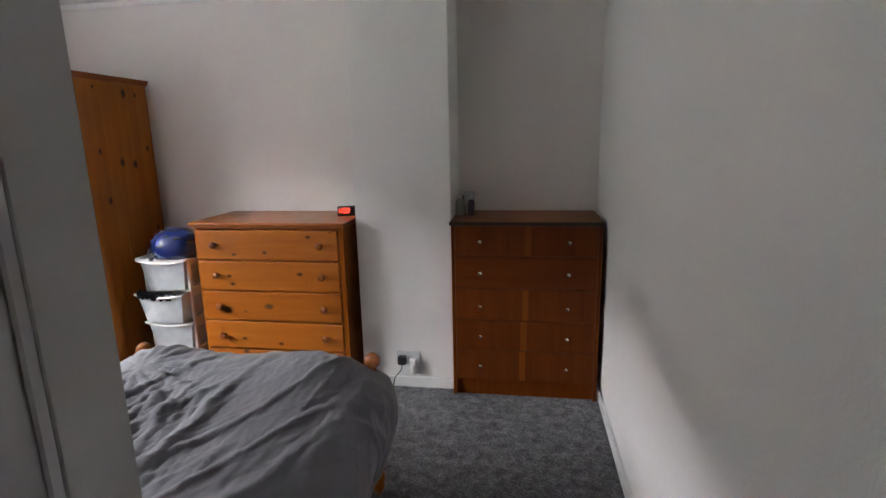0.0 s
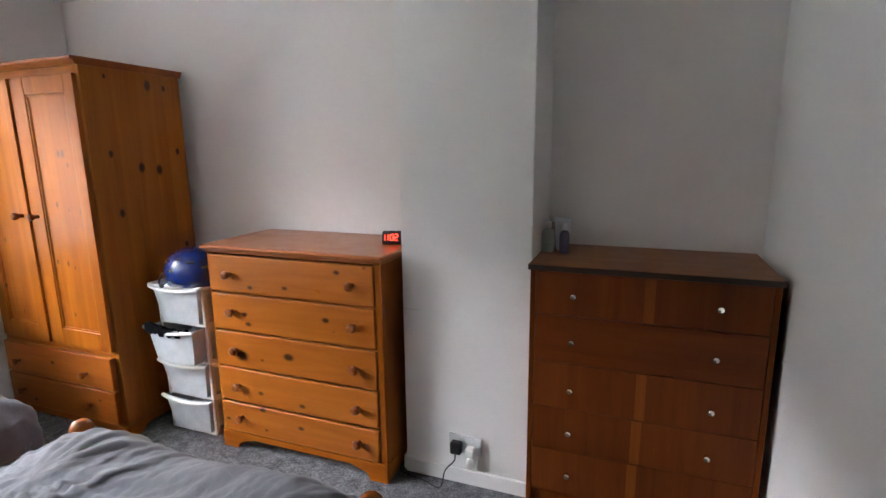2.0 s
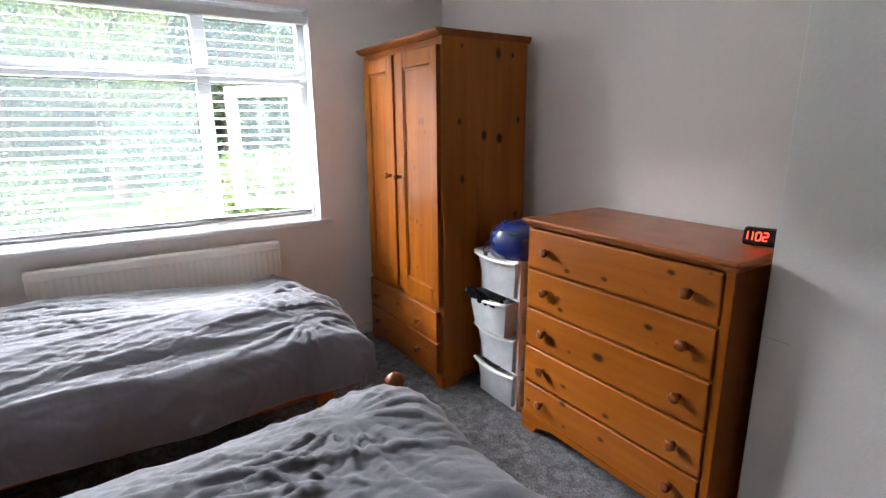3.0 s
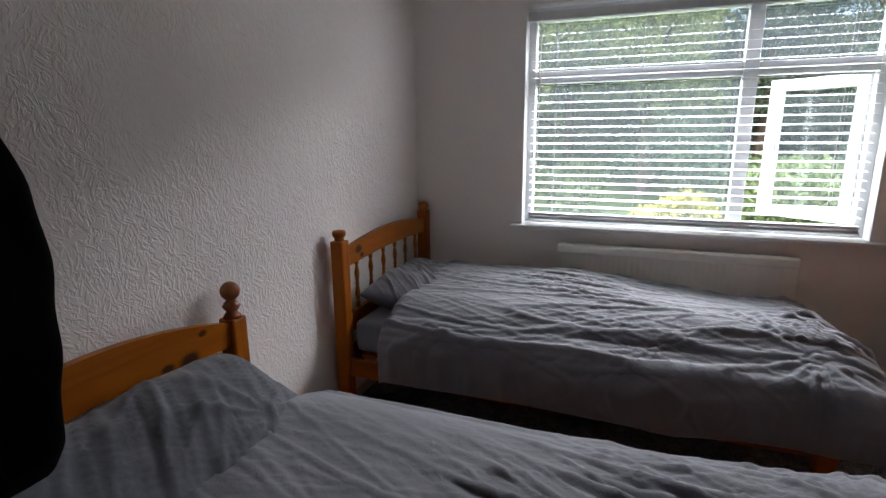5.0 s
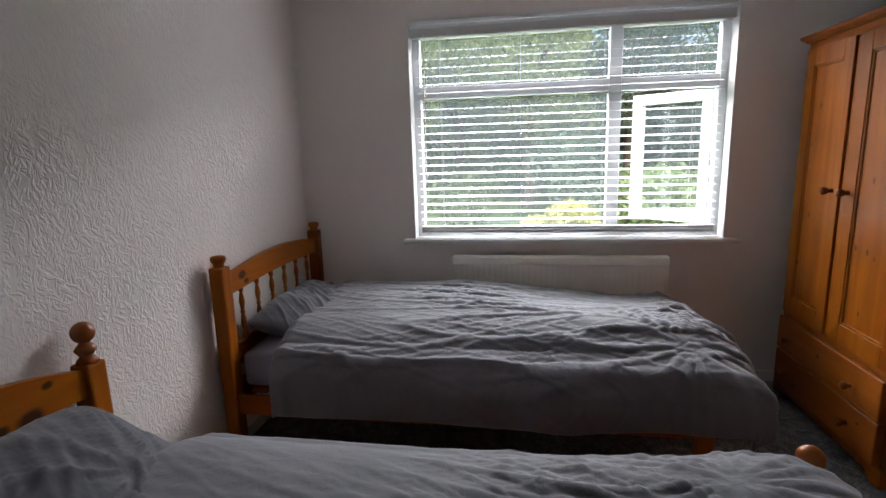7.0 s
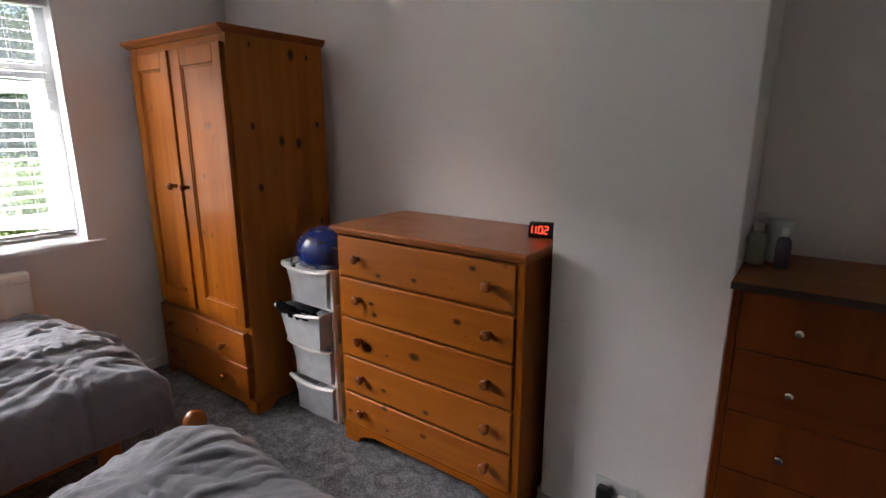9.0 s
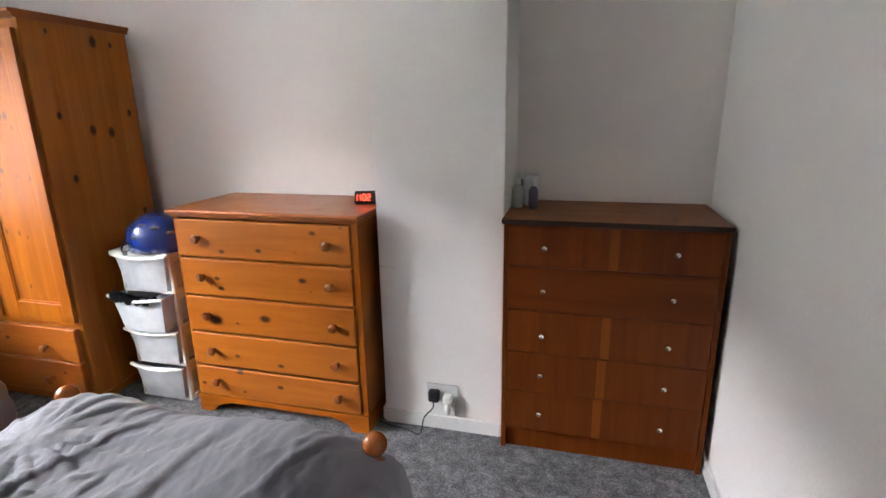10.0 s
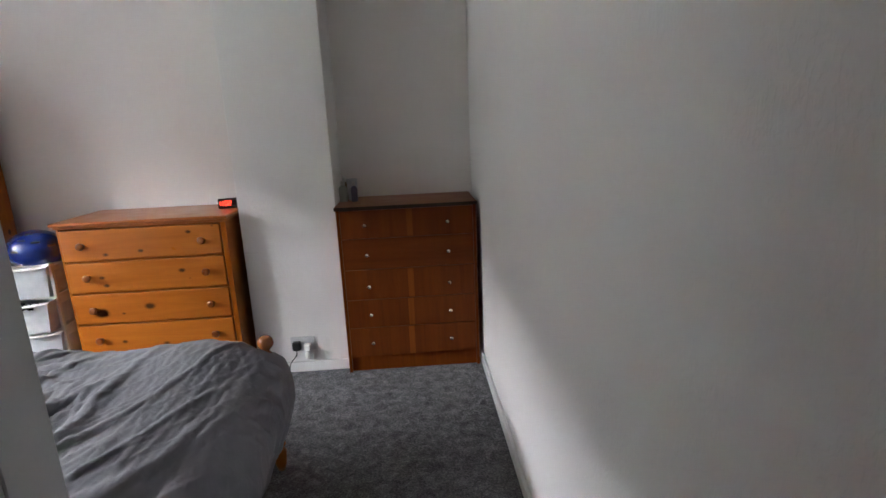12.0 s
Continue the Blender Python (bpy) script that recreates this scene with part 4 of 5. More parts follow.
def build_pine_chest():
    base = (1.92, 3.1, 0)
    c = thing("pine_chest_of_drawers", base, "orange knotty pine chest of five drawers beside the chimney breast", "chest of drawers")
    FY = 2.878
    part("side_panel", block(1.482, 1.502, FY, 3.345, 0.085, 0.985), M_PINE_Z, c)
    part("base_board", block(1.502, 2.36, FY + 0.004, 3.345, 0.085, 0.10), M_PINE_X, c)
    part("back_panel", block(1.502, 2.36, 3.33, 3.345, 0.10, 0.985), M_PINE_X, c)
    for z in (0.252, 0.43, 0.614, 0.798):
        part("rail", block(1.502, 2.36, FY + 0.003, 3.33, z - 0.008, z + 0.008), M_PINE_X, c)
    # right side faces away from the window; its shade is in the darker pine
    part("side_panel", block(2.36, 2.382, FY, 3.345, 0.085, 0.985, bevel=0.003), wood("pine_chest_side_shaded", (0.30, 0.085, 0.010), (0.20, 0.05, 0.006), KNOT, "z"), c)
    part("stile", block(2.354, 2.3835, FY - 0.008, FY - 0.0005, 0.09, 0.984, bevel=0.002), M_PINE_Z, c)
    part("stile", block(1.481, 1.4945, FY - 0.008, FY - 0.0005, 0.09, 0.984, bevel=0.002), M_PINE_Z, c)
    # top with moulded edge
    bm = bmesh.new()
    box(bm, 1.455, 2.398, FY - 0.028, 3.35, 1.000, 1.020, bevel=0.008, seg=3)
    box(bm, 1.468, 2.392, FY - 0.012, 3.348, 0.984, 1.001, bevel=0.005, seg=2)
    part("top", bm, wood("pine_chest_top", (0.36, 0.115, 0.028), (0.30, 0.09, 0.02), KNOT, "x", rough=0.3, coat=0.3, streak=0.1), c)
    KX = [  # knots on the drawer fronts
        (1.722, 0.834, 0.012), (1.911, 0.847, 0.012), (2.180, 0.939, 0.012), (2.312, 0.967, 0.008),
        (1.678, 0.704, 0.012), (1.695, 0.658, 0.013), (2.114, 0.723, 0.014), (2.151, 0.675, 0.007),
        (1.640, 0.497, 0.028), (1.757, 0.490, 0.009), (1.907, 0.525, 0.020), (1.733, 0.320, 0.012), (1.962, 0.295, 0.013),
        (1.735, 0.236, 0.014), (1.522, 0.155, 0.011), (1.947, 0.182, 0.013), (1.748, 0.133, 0.009)]
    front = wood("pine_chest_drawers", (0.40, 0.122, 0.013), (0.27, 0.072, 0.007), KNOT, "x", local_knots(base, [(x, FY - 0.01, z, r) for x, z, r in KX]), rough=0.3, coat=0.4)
    zs = [(0.801, 0.978), (0.617, 0.795), (0.433, 0.611), (0.256, 0.427), (0.092, 0.248)]
    kz = [0.890, 0.711, 0.522, 0.340, 0.176]
    for (z0, z1), k in zip(zs, kz):
        bm = bmesh.new()
        box(bm, 1.496, 2.352, FY - 0.016, FY + 0.002, z0 + 0.002, z1 - 0.002, bevel=0.007, seg=3)
        d = part("drawer", bm, front, c)
        for kx in (1.609, 2.252):
            round_knob(d, kx, FY - 0.016, k, 0.021, 0.036)
    # bracket plinth with a shaped cut-out
    out = [(1.478, 0.0), (1.478, 0.088), (2.384, 0.088), (2.384, 0.0), (2.30, 0.0), (2.285, 0.03), (2.26, 0.042), (2.23, 0.05), (2.20, 0.06), (1.66, 0.06), (1.63, 0.05), (1.60, 0.042), (1.575, 0.03), (1.56, 0.0)]
    part("plinth", extrude_poly(bmesh.new(), out, FY - 0.014, FY + 0.01), M_PINE_X, c)
    part("plinth", block(2.366, 2.385, FY + 0.01, 3.34, 0, 0.084), M_PINE_Y, c)
    part("plinth", block(1.478, 1.497, FY + 0.01, 3.34, 0, 0.084), M_PINE_Y, c)


build_pine_chest()

# ---- dark chest of drawers ----


def build_dark_chest():
    base = (3.38, 3.15, 0)
    c = thing("veneered_chest_of_drawers", base, "dark reddish veneered chest of five drawers in the alcove", "chest of drawers")
    FY, X0, X1 = 2.925, 2.98, 3.782
    part("side_panel", block(X0, X0 + 0.018, FY, 3.36, 0.0, 1.0, bevel=0.001), M_MAH_Z, c)
    part("side_panel", block(X1 - 0.018, X1, FY, 3.36, 0.0, 1.0, bevel=0.001), M_MAH_Z, c)
    part("back_panel", block(X0 + 0.018, X1 - 0.018, 3.345, 3.358, 0.02, 1.0, bevel=0), M_MAH_Z, c)
    for z in (0.10, 0.285, 0.462, 0.645, 0.832):
        part("rail", block(X0 + 0.018, X1 - 0.018, FY + 0.012, 3.345, z - 0.007, z + 0.007, bevel=0), M_MAH_Z, c)
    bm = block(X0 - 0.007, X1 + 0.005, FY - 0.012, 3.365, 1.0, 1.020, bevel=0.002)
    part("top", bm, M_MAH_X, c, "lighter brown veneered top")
    part("top_edge", block(X0 - 0.0072, X1 + 0.0052, FY - 0.0145, FY - 0.011, 1.0, 1.0195, bevel=0), M_MAH_EDGE, c)
    part("plinth", block(X0 + 0.018, X1 - 0.018, FY + 0.02, FY + 0.035, 0.0, 0.094, bevel=0.001), M_MAH_Z, c)
    zs = [(0.833, 0.995), (0.648, 0.8295), (0.4635, 0.6445), (0.2865, 0.460), (0.101, 0.283)]
    kz = [0.911, 0.736, 0.545, 0.370, 0.190]
    sx = [3.395, None, 3.385, 3.378, 3.372]
    # drawer colours step slightly darker from the top one to the bottom
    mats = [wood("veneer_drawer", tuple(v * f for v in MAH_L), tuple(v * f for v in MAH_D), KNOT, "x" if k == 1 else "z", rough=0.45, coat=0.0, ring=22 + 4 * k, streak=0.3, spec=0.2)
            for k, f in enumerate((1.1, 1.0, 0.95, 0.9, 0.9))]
    for k, (z0, z1) in enumerate(zs):
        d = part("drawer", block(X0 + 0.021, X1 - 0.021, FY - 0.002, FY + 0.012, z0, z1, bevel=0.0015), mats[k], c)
        if sx[k]:
            part("inlay", block(sx[k] - 0.017, sx[k] + 0.017, FY - 0.0026, FY - 0.0015, z0 + 0.002, z1 - 0.002, bevel=0), M_STRIP, d, "paler strip of veneer")
        for kx in (3.139, 3.612):
            round_knob(d, kx, FY - 0.002, kz[k], 0.0115, 0.024, M_CHROME, "small shiny metal knob")


build_dark_chest()

# ---- plastic drawer tower ----


def build_tower():
    t = thing("storage_tower", (1.23, 3.05, 0), "white plastic storage tower with four cloudy drawers, beside the pine chest", "storage drawers")
    X0, X1, Y0, Y1 = 1.075, 1.405, 2.915, 3.28
    bm = bmesh.new()
    for k in range(4):
        z = 0.195 * k
        box(bm, X0 + 0.02, X1 - 0.02, Y0 + 0.02, Y1, z, z + 0.012)
        for x in (X0 + 0.012, X1 - 0.030):
            box(bm, x, x + 0.018, Y0 + 0.02, Y0 + 0.045, z, z + 0.195, bevel=0.003)
            box(bm, x, x + 0.018, Y1 - 0.03, Y1, z, z + 0.195, bevel=0.003)
            box(bm, x + 0.003, x + 0.015, Y0 + 0.045, Y1 - 0.03, z + 0.16, z + 0.195)
            box(bm, x + 0.003, x + 0.015, Y0 + 0.045, Y1 - 0.03, z, z + 0.02)
    part("frame", bm, M_PLAS, t)
    part("top", block(X0 - 0.012, X1 + 0.005, Y0 - 0.012, Y1 + 0.005, 0.778, 0.797, bevel=0.008, seg=3), M_PLAS, t)
    for k in range(4):
        z0 = 0.195 * k + 0.016
        out = 0.055 if k == 2 else 0.0
        bm = bmesh.new()
        N = 14
        front, back = [], []
        # bowed tapering front
        rows = []
        for j in range(7):
            v = j / 6
            z = z0 + 0.181 * v
            wd = 0.118 + 0.028 * v
            rows.append([(1.24 + wd * (2 * i / N - 1), Y0 + 0.012 - out - 0.018 * v - 0.014 * (1 - (2 * i / N - 1) ** 2), z) for i in range(N + 1)])
        sheet(bm, rows)
        for sgn in (-1, 1):
            sheet(bm, [[(1.24 + sgn * (0.118 + 0.028 * j / 6), y, z0 + 0.181 * j / 6) for y in (Y0 + 0.012 - out - 0.018 * j / 6, 3.2 - out)] for j in range(7)])
        sheet(bm, [[(1.24 - 0.118, y, z0), (1.24 + 0.118, y, z0)] for y in (Y0 + 0.01 - out, 3.2 - out)])
        sheet(bm, [[(1.24 - 0.118, 3.2 - out, z0), (1.24 + 0.118, 3.2 - out, z0)], [(1.24 - 0.146, 3.2 - out, z0 + 0.181), (1.24 + 0.146, 3.2 - out, z0 + 0.181)]])
        bmesh.ops.remove_doubles(bm, verts=bm.verts, dist=0.0005)
        r = bmesh.ops.solidify(bm, geom=list(bm.faces), thickness=0.002)
        d = part("drawer", bm, M_CLOUDY, t, smooth=False)
        # lip handle
        bm = bmesh.new()
        zt = z0 + 0.181
        rows = []
        for off, zz in ((0.0, 0.0), (-0.018, 0.002), (-0.020, -0.010), (-0.016, -0.012), (-0.014, -0.004), (0.0, -0.006), (0.0, 0.0)):
            rows.append([(1.24 + 0.158 * (2 * i / N - 1), Y0 - 0.004 - out + off - 0.018 * (1 - (2 * i / N - 1) ** 2), zt + zz - 0.012 * (1 - abs(2 * i / N - 1) ** 2) + 0.006) for i in range(N + 1)])
        sheet(bm, rows)
        bmesh.ops.recalc_face_normals(bm, faces=bm.faces)
        part("handle_lip", bm, M_PLAS, d, "white curved handle lip", smooth=True)
        # folded things seen dimly inside
    for k, colr in ((0, (0.55, 0.56, 0.6)), (1, (0.5, 0.53, 0.6)), (2, (0.45, 0.5, 0.6)), (3, (0.75, 0.62, 0.6))):
        z0 = 0.195 * k + 0.021
        out = 0.055 if k == 2 else 0.0
        bm = bmesh.new()
        rows = []
        for j in range(16):
            rows.append([(1.13 + 0.22 * i / 15, 2.945 - out + 0.24 * j / 15, z0 + 0.11 * min(1, 6 * min(i, 15 - i, j, 15 - j) / 15) ** 0.5 + 0.02 * noise.noise(Vector((i * 0.3, j * 0.3, k)))) for i in range(16)])
        sheet(bm, rows)
        ob = part("folded_clothes", bm, fabric("clothes", colr), None, smooth=True)
        tagged(ob, "folded pale clothes lying inside the plastic drawer", "clothes", "clothes in the tower")
    # black garment spilling over the open drawer
    bm = bmesh.new()
    rows = []
    for j in range(14):
        v = j / 13
        row = []
        for i in range(26):
            u = i / 25
            x = 1.115 + 0.205 * u
            y = 2.868 - 0.02 * math.sin(v * math.pi) + 0.055 * (v - 0.5) - 0.012 * (1 - (2 * u - 1) ** 2)
            z = 0.575 + (0.030 * (1 - u) ** 0.7 + 0.008) * math.sin(math.pi * v) + 0.020 * noise.noise(Vector((u * 13, v * 5, 2))) + 0.007 * noise.noise(Vector((u * 34, v * 12, 5)))
            row.append((x, y - 0.012 * (1 - u), z - 0.014 * u))
        rows.append(row)
    sheet(bm, rows)
    bmesh.ops.translate(bm, verts=bm.verts, vec=(-0.012, -0.02, 0))
    ob = part("garment", bm, M_BLACK, None, smooth=True)
    tagged(ob, "black garment spilling out of the second plastic drawer", "clothes")
    m = ob.modifiers.new("thick", "SOLIDIFY")
    m.thickness, m.offset = 0.012, 0
    return t


storage = build_tower()
storage.location = (1.218, 3.03, 0)

# ---- helmet ----


def build_helmet():
    h = thing("helmet", (1.285, 3.01, 0.797), "blue skate helmet with black vents resting on the plastic tower", "helmet")
    bm = bmesh.new()
    rows = []
    N = 40
    for j in range(20):
        ph = j / 19 * math.radians(104)
        row = []
        for i in range(N):
            a = 2 * math.pi * i / N
            sx, sy = 0.134 * math.cos(a), 0.118 * math.sin(a)
            r = math.sin(ph)
            z = 0.062 + 0.114 * math.cos(ph)
            if j == 19:
                r *= 0.985
            row.append((1.30 + sx * r, 3.01 + sy * r, 0.797 + z - 0.036 * (1 if j > 18 else 0) + 0.0))
        rows.append(row)
    vs = sheet(bm, rows[1:], close_u=True)
    bm.faces.new(vs[0][::-1])
    bmesh.ops.recalc_face_normals(bm, faces=bm.faces)
    ob = part("shell", bm, M_HELM, h, "glossy blue shell", smooth=True)
    mod = ob.modifiers.new("thick", "SOLIDIFY")
    mod.thickness, mod.offset = 0.012, -1
    for a, ph in ((-2.1, 58), (-1.55, 50), (-1.0, 58), (-2.5, 70), (-0.5, 72), (-1.75, 82), (-1.3, 28), (-2.2, 30), (0.3, 50), (3.0, 50)):
        p = math.radians(ph)
        c = Vector((1.30 + 0.134 * math.cos(a) * math.sin(p), 3.01 + 0.118 * math.sin(a) * math.sin(p), 0.859 + 0.114 * math.cos(p)))
        nrm = Vector((math.cos(a) * math.sin(p) / 0.134, math.sin(a) * math.sin(p) / 0.118, math.cos(p) / 0.114)).normalized()
        bm = bmesh.new()
        box(bm, -0.018, 0.018, -0.006, 0.006, -0.004, 0.0032, bevel=0.003)
        m = Matrix.Translation(c) @ nrm.to_track_quat("Z", "Y").to_matrix().to_4x4()
        tang = m.to_3x3() @ Vector((1, 0, 0))
        for v in bm.verts:
            v.co = m @ v.co
        part("vent", bm, M_BPLAS, h)
    part("buckle", block(1.215, 1.235, 2.885, 2.895, 0.79, 0.812, bevel=0.003), M_BPLAS, h)
    bm = tube(bmesh.new(), spline([(1.19, 2.93, 0.85), (1.20, 2.90, 0.815), (1.225, 2.888, 0.803), (1.25, 2.90, 0.82)]), 0.004)
    part("strap", bm, M_BPLAS, h)
    h.location, h.scale = (1.262, 2.985, 0.797), (1.14, 1.12, 1.0)


build_helmet()

# ---- alarm clock ----


def build_clock():
    c = thing("alarm_clock", (2.328, 3.165, 1.02), "black digital alarm clock with glowing red figures on the pine chest", "alarm clock")
    rot = Matrix.Translation((2.326, 3.165, 1.02)) @ Matrix.Rotation(radians(16), 4, "Z") @ Matrix.Diagonal((0.92, 0.95, 0.95, 1))
    bm = extrude_poly(bmesh.new(), [(-0.04, 0.0), (-0.05, 0.012), (-0.035, 0.055), (-0.02, 0.062), (0.05, 0.050), (0.055, 0.0)], -0.075, 0.075, "x")
    bmesh.ops.bevel(bm, geom=list(bm.edges), offset=0.004, segments=2, affect="EDGES")
    for v in bm.verts:
        v.co = rot @ v.co
    part("case", bm, M_BPLAS, c)
    m, n, l, b = mat("red_figures")
    b.inputs["Base Color"].default_value = (0.3, 0.01, 0.01, 1)
    b.inputs["Emission Color"].default_value = (1.0, 0.06, 0.03, 1)
    b.inputs["Emission Strength"].default_value = 1.5
    face = Matrix.Rotation(math.atan2(0.015, 0.043), 4, "X")

    def seg_digit(bm, cx, mask):
        s = [(0, 1), (1, 0.5), (1, -0.5), (0, -1), (-1, -0.5), (-1, 0.5), (0, 0)]
        for k, on in enumerate(mask):
            if on != "1":
                continue
            px, pz = s[k]
            horiz = px == 0
            hw, hz = (0.0065, 0.0016) if horiz else (0.0016, 0.0065)
            x, z = cx + px * 0.0075, pz * 0.0140
            box(bm, x - hw, x + hw, -0.0012, 0.0, z - hz, z + hz)

    bm = bmesh.new()
    for cx, mask in ((-0.058, "0110000"), (-0.042, "0110000"), (-0.016, "1111110"), (0.006, "1101101")):
        seg_digit(bm, cx, mask)
    place = rot @ Matrix.Translation((-0.01, -0.0438, 0.034)) @ Matrix.Rotation(-math.atan2(0.015, 0.043), 4, "X")
    for v in bm.verts:
        v.co = place @ v.co
    part("figures", bm, m, c, "glowing red figures")


build_clock()

# ---- toiletries on the dark chest ----
for nm, x, y, r, hgt, colr, lab in (("bottle", 3.002, 3.17, 0.026, 0.125, (0.40, 0.41, 0.36), "pale grey-green bottle standing on the dark chest"),
                                    ("bottle", 3.07, 3.15, 0.020, 0.12, (0.08, 0.07, 0.12), "dark purple bottle standing on the dark chest"),
                                    ("cup", 3.052, 3.23, 0.034, 0.130, (0.62, 0.64, 0.66), "pale grey cup standing on the dark chest"),
                                    ("bottle", 3.000, 3.27, 0.024, 0.14, (0.25, 0.2, 0.12), "small brown bottle standing on the dark chest")):
    t = thing(nm, (x, y, 1.020), lab, nm, "toiletries" if nm == "bottle" else "")
    mm = plain("toiletry", colr, 0.35, coat=0.3)
    if nm == "cup":
        part("body", lathe(bmesh.new(), [(r * 0.75, 0), (r * 0.8, 0.004), (r, hgt), (r * 0.93, hgt), (r * 0.72, 0.008)], (x, y, 1.020), n=20), mm, t, smooth=True)
    else:
        part("body", lathe(bmesh.new(), [(r * 0.9, 0), (r, 0.005), (r, hgt * 0.62), (r * 0.8, hgt * 0.72), (r * 0.4, hgt * 0.78), (r * 0.4, hgt * 0.8)], (x, y, 1.020), n=18), mm, t, smooth=True)
        part("cap", lathe(bmesh.new(), [(r * 0.5, hgt * 0.79), (r * 0.5, hgt * 0.99), (r * 0.42, hgt)], (x, y, 1.020), n=14), M_PLAS, t, smooth=True)

# ---- socket, plug, lead and cover plate on the breast ----
sk = thing("wall_socket", (2.70, BY, 0.2), "white double wall socket on the chimney breast", "socket")
part("faceplate", block(2.628, 2.774, BY - 0.010, BY - 0.0005, 0.157, 0.243, bevel=0.004), M_SOCK, sk)
part("switch", block(2.672, 2.682, BY - 0.014, BY - 0.010, 0.220, 0.236, bevel=0.001), M_SOCK, sk)
part("switch", block(2.722, 2.732, BY - 0.014, BY - 0.010, 0.220, 0.236, bevel=0.001), M_SOCK, sk)
tk = thing("cover_plate", (2.70, BY, 0.11), "white cover plate on the wall beneath the socket", "cover plate")
part("plate", block(2.642, 2.755, BY - 0.006, BY - 0.0005, SK + 0.002, 0.1565, bevel=0.001), M_WHITE, tk)
pl = thing("plug", (2.665, BY - 0.03, 0.195), "black mains plug in the socket, lead trailing to the floor", "plug")
part("body", block(2.642, 2.692, BY - 0.048, BY - 0.0102, 0.166, 0.222, bevel=0.010, seg=3), M_BPLAS, pl)
lead = spline([(2.667, BY - 0.04, 0.168), (2.664, BY - 0.05, 0.14), (2.625, BY - 0.055, 0.09), (2.615, BY - 0.07, 0.030), (2.60, BY - 0.085, 0.021), (2.53, BY - 0.06, 0.021), (2.44, BY - 0.045, 0.022), (2.397, BY - 0.03, 0.035), (2.393, BY + 0.1, 0.03)], 7)
part("lead", tube(bmesh.new(), lead, 0.0033, 8), M_BPLAS, pl, smooth=True)
ad = thing("night_light_plug", (2.735, BY - 0.03, 0.18), "white plug-in adapter in the wall socket", "adapter")
bm = block(2.712, 2.750, BY - 0.05, BY - 0.0102, 0.165, 0.205, bevel=0.008, seg=3)
part("body", bm, M_PLAS, ad)
part("bulb", lathe(bmesh.new(), [(0.010, 0.0), (0.016, -0.02), (0.018, -0.04), (0.012, -0.055), (0.004, -0.06)], (2.731, BY - 0.032, 0.166), n=16), M_PLAS, ad, smooth=True)

for fitting in (sk, tk, pl, ad):
    fitting.location.z -= 0.015

# ---- garden ----
structure("ground", block(-60, -0.6, -50, 50, -0.5, -0.35, bevel=0), M_GRASS, "green lawn running away from the house")


def leaves(name, clumps, count, size, material, parent, seed):
    """Many small leaf cards, in clumps of (x, y, z, radius)."""
    r = np.random.default_rng(seed)
    c = np.array(clumps)
    w = c[:, 3] ** 2
    pick = r.choice(len(c), count, p=w / w.sum())
    d = r.normal(size=(count, 3))
    d /= np.linalg.norm(d, axis=1)[:, None]
    rad = c[pick, 3] * (0.55 + 0.5 * r.random(count))
    p = c[pick, :3] + d * rad[:, None] * np.array([1, 1, 0.8])
    a = r.normal(size=(count, 3))
    a /= np.linalg.norm(a, axis=1)[:, None]
    b = np.cross(a, r.normal(size=(count, 3)))
    b /= np.linalg.norm(b, axis=1)[:, None]
    s = size * (0.6 + 0.8 * r.random(count))[:, None]
    v = np.stack([p - a * s, p + b * s * 0.45, p + a * s, p - b * s * 0.45], 1).reshape(-1, 3)
    f = np.arange(count * 4).reshape(-1, 4)
    o = np.array(world_of(parent)) if parent is not None else np.zeros(3)
    me = bpy.data.meshes.new(name)
    me.from_pydata((v - o).tolist(), [], f.tolist())
    me.materials.append(material)
    ob = new(name, me)
    ob.parent = parent
    return ob


def hedge(x, y0, y1, h, material, label):
    r = random.Random(77)
    t = thing("hedge", (x, (y0 + y1) / 2, -0.35), label, "hedge", kind="stuff")
    cl = [(x + r.uniform(-0.8, 0.8), r.uniform(y0, y1), r.uniform(-0.2, h), r.uniform(0.7, 1.3)) for k in range(300)]
    leaves("foliage", cl, 170000, 0.10, material, t, 61)


hedge(-17, -17, 3, 5.4, M_LEAF1, "tall light green belt of trees closing off the garden")
hedge(-17.5, 3, 24, 4.4, M_LEAF2, "tall dark green belt of trees closing off the garden")


def tree(x, y, height, spread, material, seed, label):
    r = random.Random(seed)
    t = thing("tree", (x, y, -0.35), label, "tree", "garden trees")
    bm = bmesh.new()
    prof = [(0.22 - 0.16 * k / 8, -0.35 + height * 0.7 * k / 8) for k in range(9)]
    lathe(bm, prof, (x, y, 0), n=9)
    clumps = []
    for k in range(16):
        a, hh = r.uniform(0, 6.28), height * r.uniform(0.2, 0.95)
        rr = spread * (1.05 - 0.55 * hh / height) * r.uniform(0.3, 0.9)
        cx, cy = x + rr * math.cos(a), y + rr * math.sin(a)
        clumps.append((cx, cy, hh, spread * r.uniform(0.3, 0.5)))
        z0 = min(hh * 0.75, height * 0.6)
        tube(bm, [(x, y, z0 - 0.4), ((x + cx) / 2, (y + cy) / 2, (z0 + hh) / 2), (cx, cy, hh)], 0.045, 5)
    part("trunk", bm, M_BARK, t)
    leaves("crown", clumps, 20000, 0.062, material, t, seed)


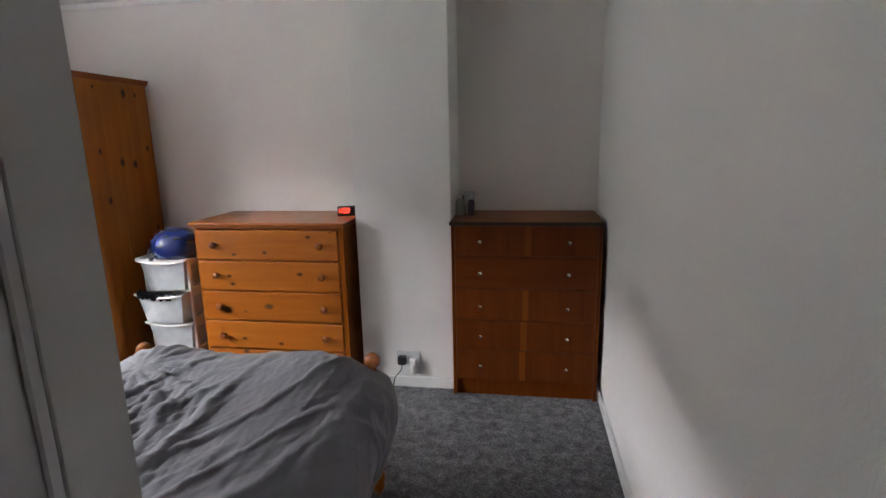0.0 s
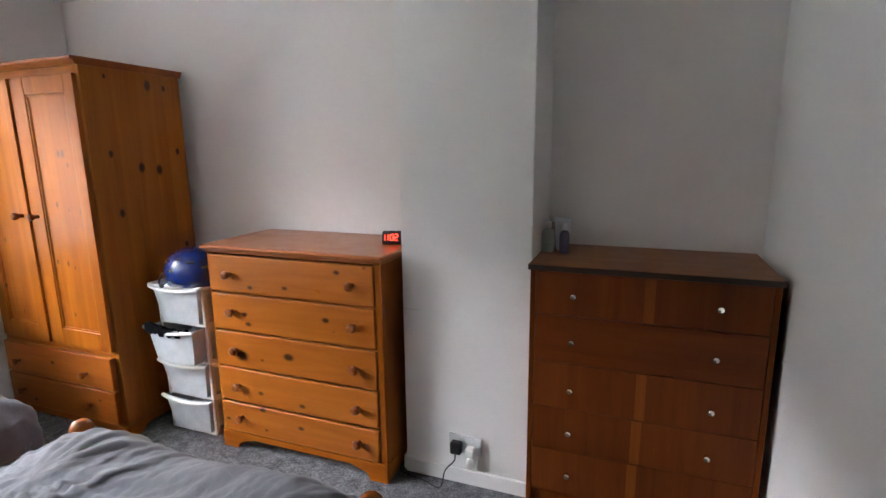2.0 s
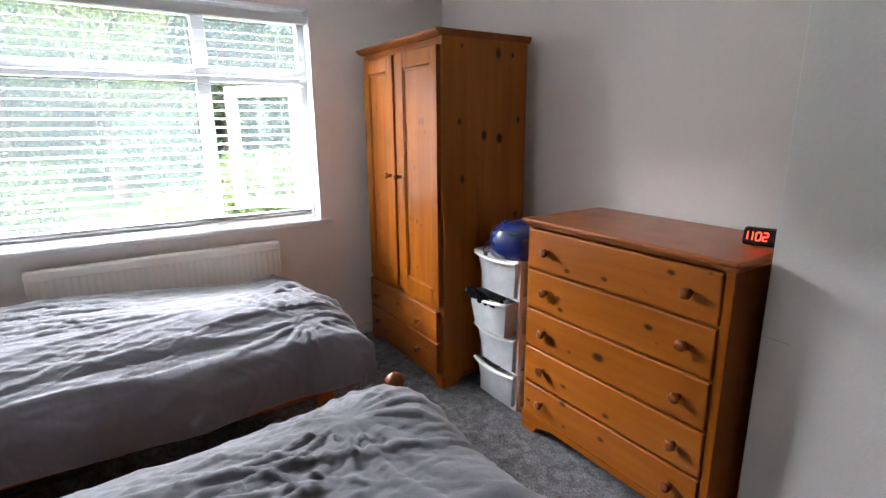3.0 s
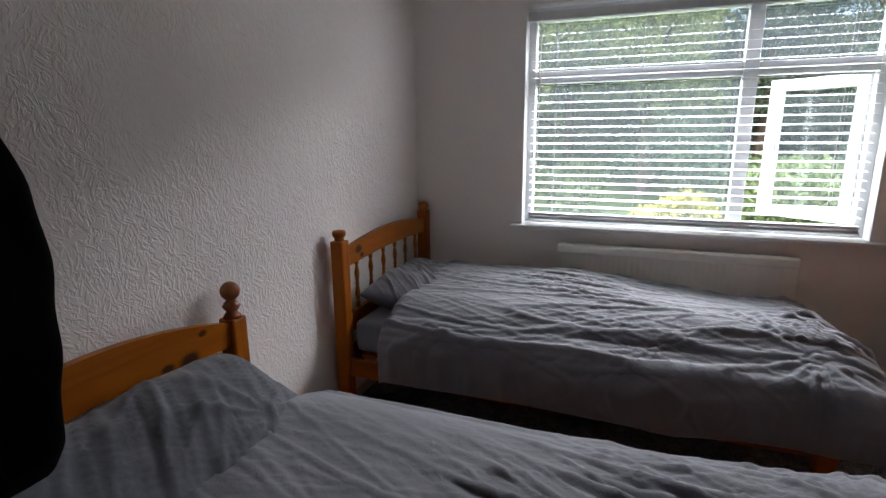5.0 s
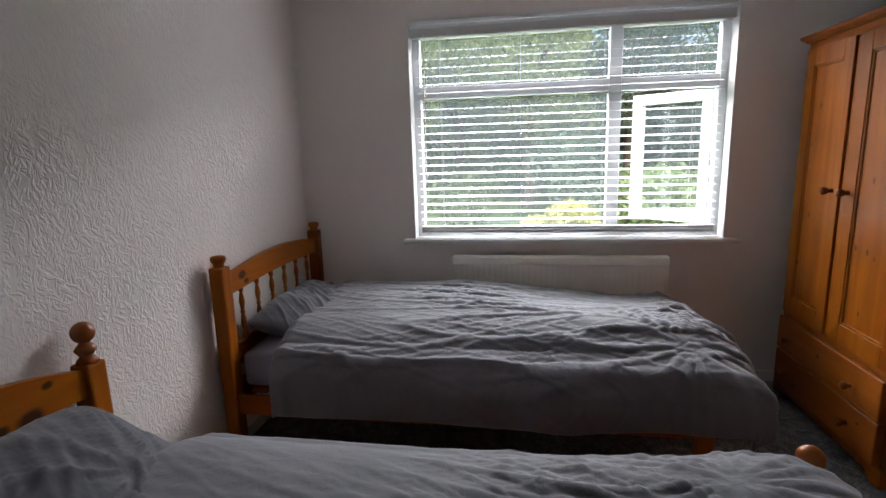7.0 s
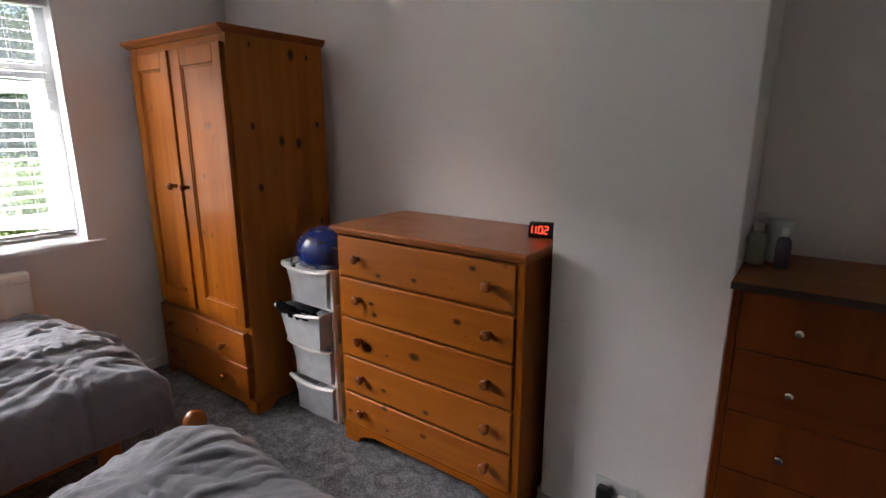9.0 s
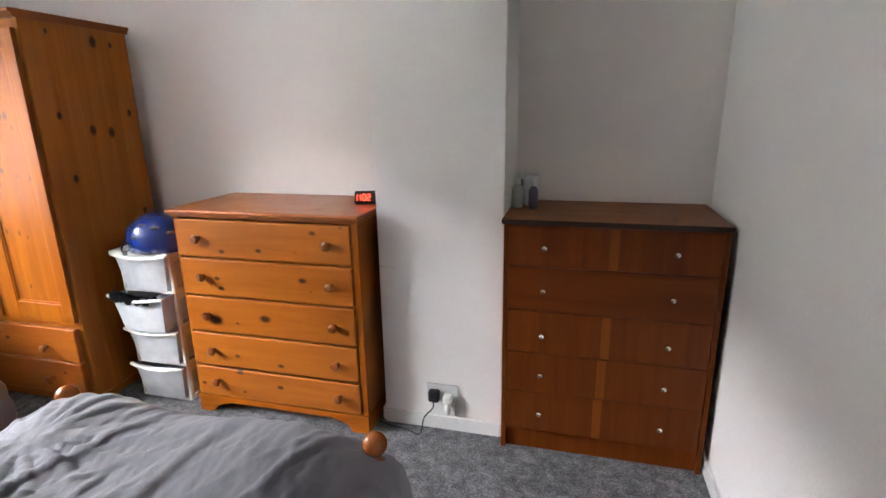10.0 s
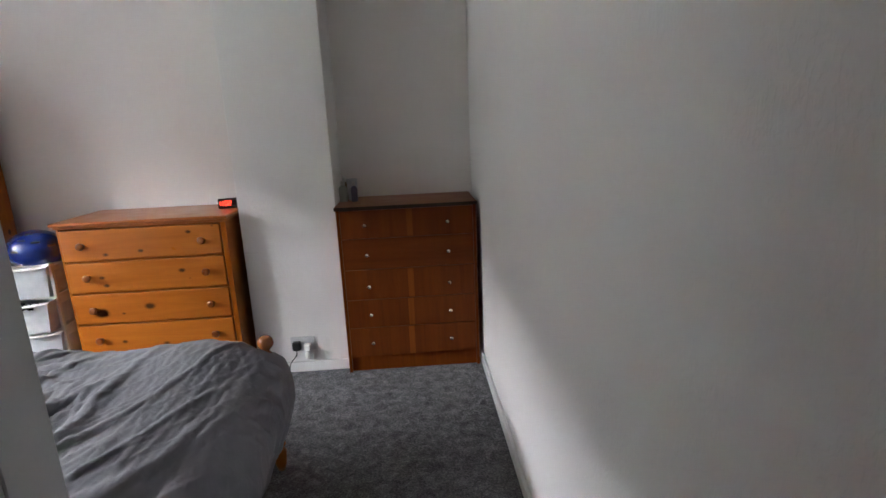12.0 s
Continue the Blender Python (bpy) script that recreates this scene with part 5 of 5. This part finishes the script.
for k, (x, y, h, s, m, lab) in enumerate([
        (-11, -2.5, 7.5, 2.6, M_LEAF1, "broad light green garden tree"), (-12, 1.5, 8, 2.6, M_LEAF1, "broad green tree at the garden end"), (-14, 4.6, 7.4, 2.3, M_LEAF2, "dark green tree beside the lawn"),
        (-10.5, 6.6, 8.5, 2.4, M_LEAF2, "tall dark green garden tree"), (-13, -6.5, 8.5, 3, M_LEAF1, "large green garden tree"), (-12.5, 10.5, 9, 3, M_LEAF2, "large dark green tree by the lawn"),
        (-16, -1, 9, 3, M_LEAF2, "tall tree at the end of the garden"), (-16.5, 8, 9.5, 3.2, M_LEAF1, "tall green tree at the end of the garden"), (-15, 14, 9, 3, M_LEAF1, "wide green tree by the hedge"), (-15, -11, 9, 3, M_LEAF1, "wide green tree by the fence")]):
    tree(x, y, h, s, m, 100 + k, lab)


def bush(x, y, w, h, material, seed, label, count=3500):
    r = random.Random(seed)
    b = thing("bush", (x, y, -0.35), label, "bush", "garden bushes")
    bm = bmesh.new()
    cl = []
    for k in range(10):
        a, q = r.uniform(0, 6.28), r.uniform(0, 0.6)
        cx, cy, cz = x + w * q * math.cos(a), y + w * q * math.sin(a), -0.35 + h * r.uniform(0.35, 0.75)
        cl.append((cx, cy, cz, h * r.uniform(0.25, 0.38)))
        tube(bm, [(x, y, -0.36), (cx, cy, cz)], 0.015, 5)
    part("stems", bm, M_BARK, b)
    leaves("foliage", cl, count, 0.05, material, b, seed)


for k, (x, y, w, h, m, lab) in enumerate([
        (-5.5, 1.9, 0.8, 0.95, M_LEAF3, "rounded golden yellow garden bush"), (-7.5, 0.2, 1.3, 1.3, M_LEAF4, "light green bush on the lawn"), (-7.0, 3.9, 1.2, 1.5, M_LEAF4, "loose green bush on the lawn"),
        (-8.5, 5.8, 1.5, 2.0, M_LEAF2, "dark green shrub in the garden"), (-8.5, -2.2, 1.5, 1.7, M_LEAF4, "spreading green shrub on the lawn"), (-9, 2.3, 1.6, 2.2, M_LEAF2, "dark green hedge shrub on the lawn"), (-4.6, 3.1, 0.6, 1.6, M_LEAF4, "upright green shrub by the window")]):
    bush(x, y, w, h, m, 200 + k, lab)

# hairline marks in the paint
for a in ((2.42, 2.50, BY - 0.0006, BY + 0.001, 0.768, 0.7692),):
    structure("wall_mark", block(*a, bevel=0), plain("hairline", (0.42, 0.40, 0.38), 0.8), "fine hairline crack in the paint")
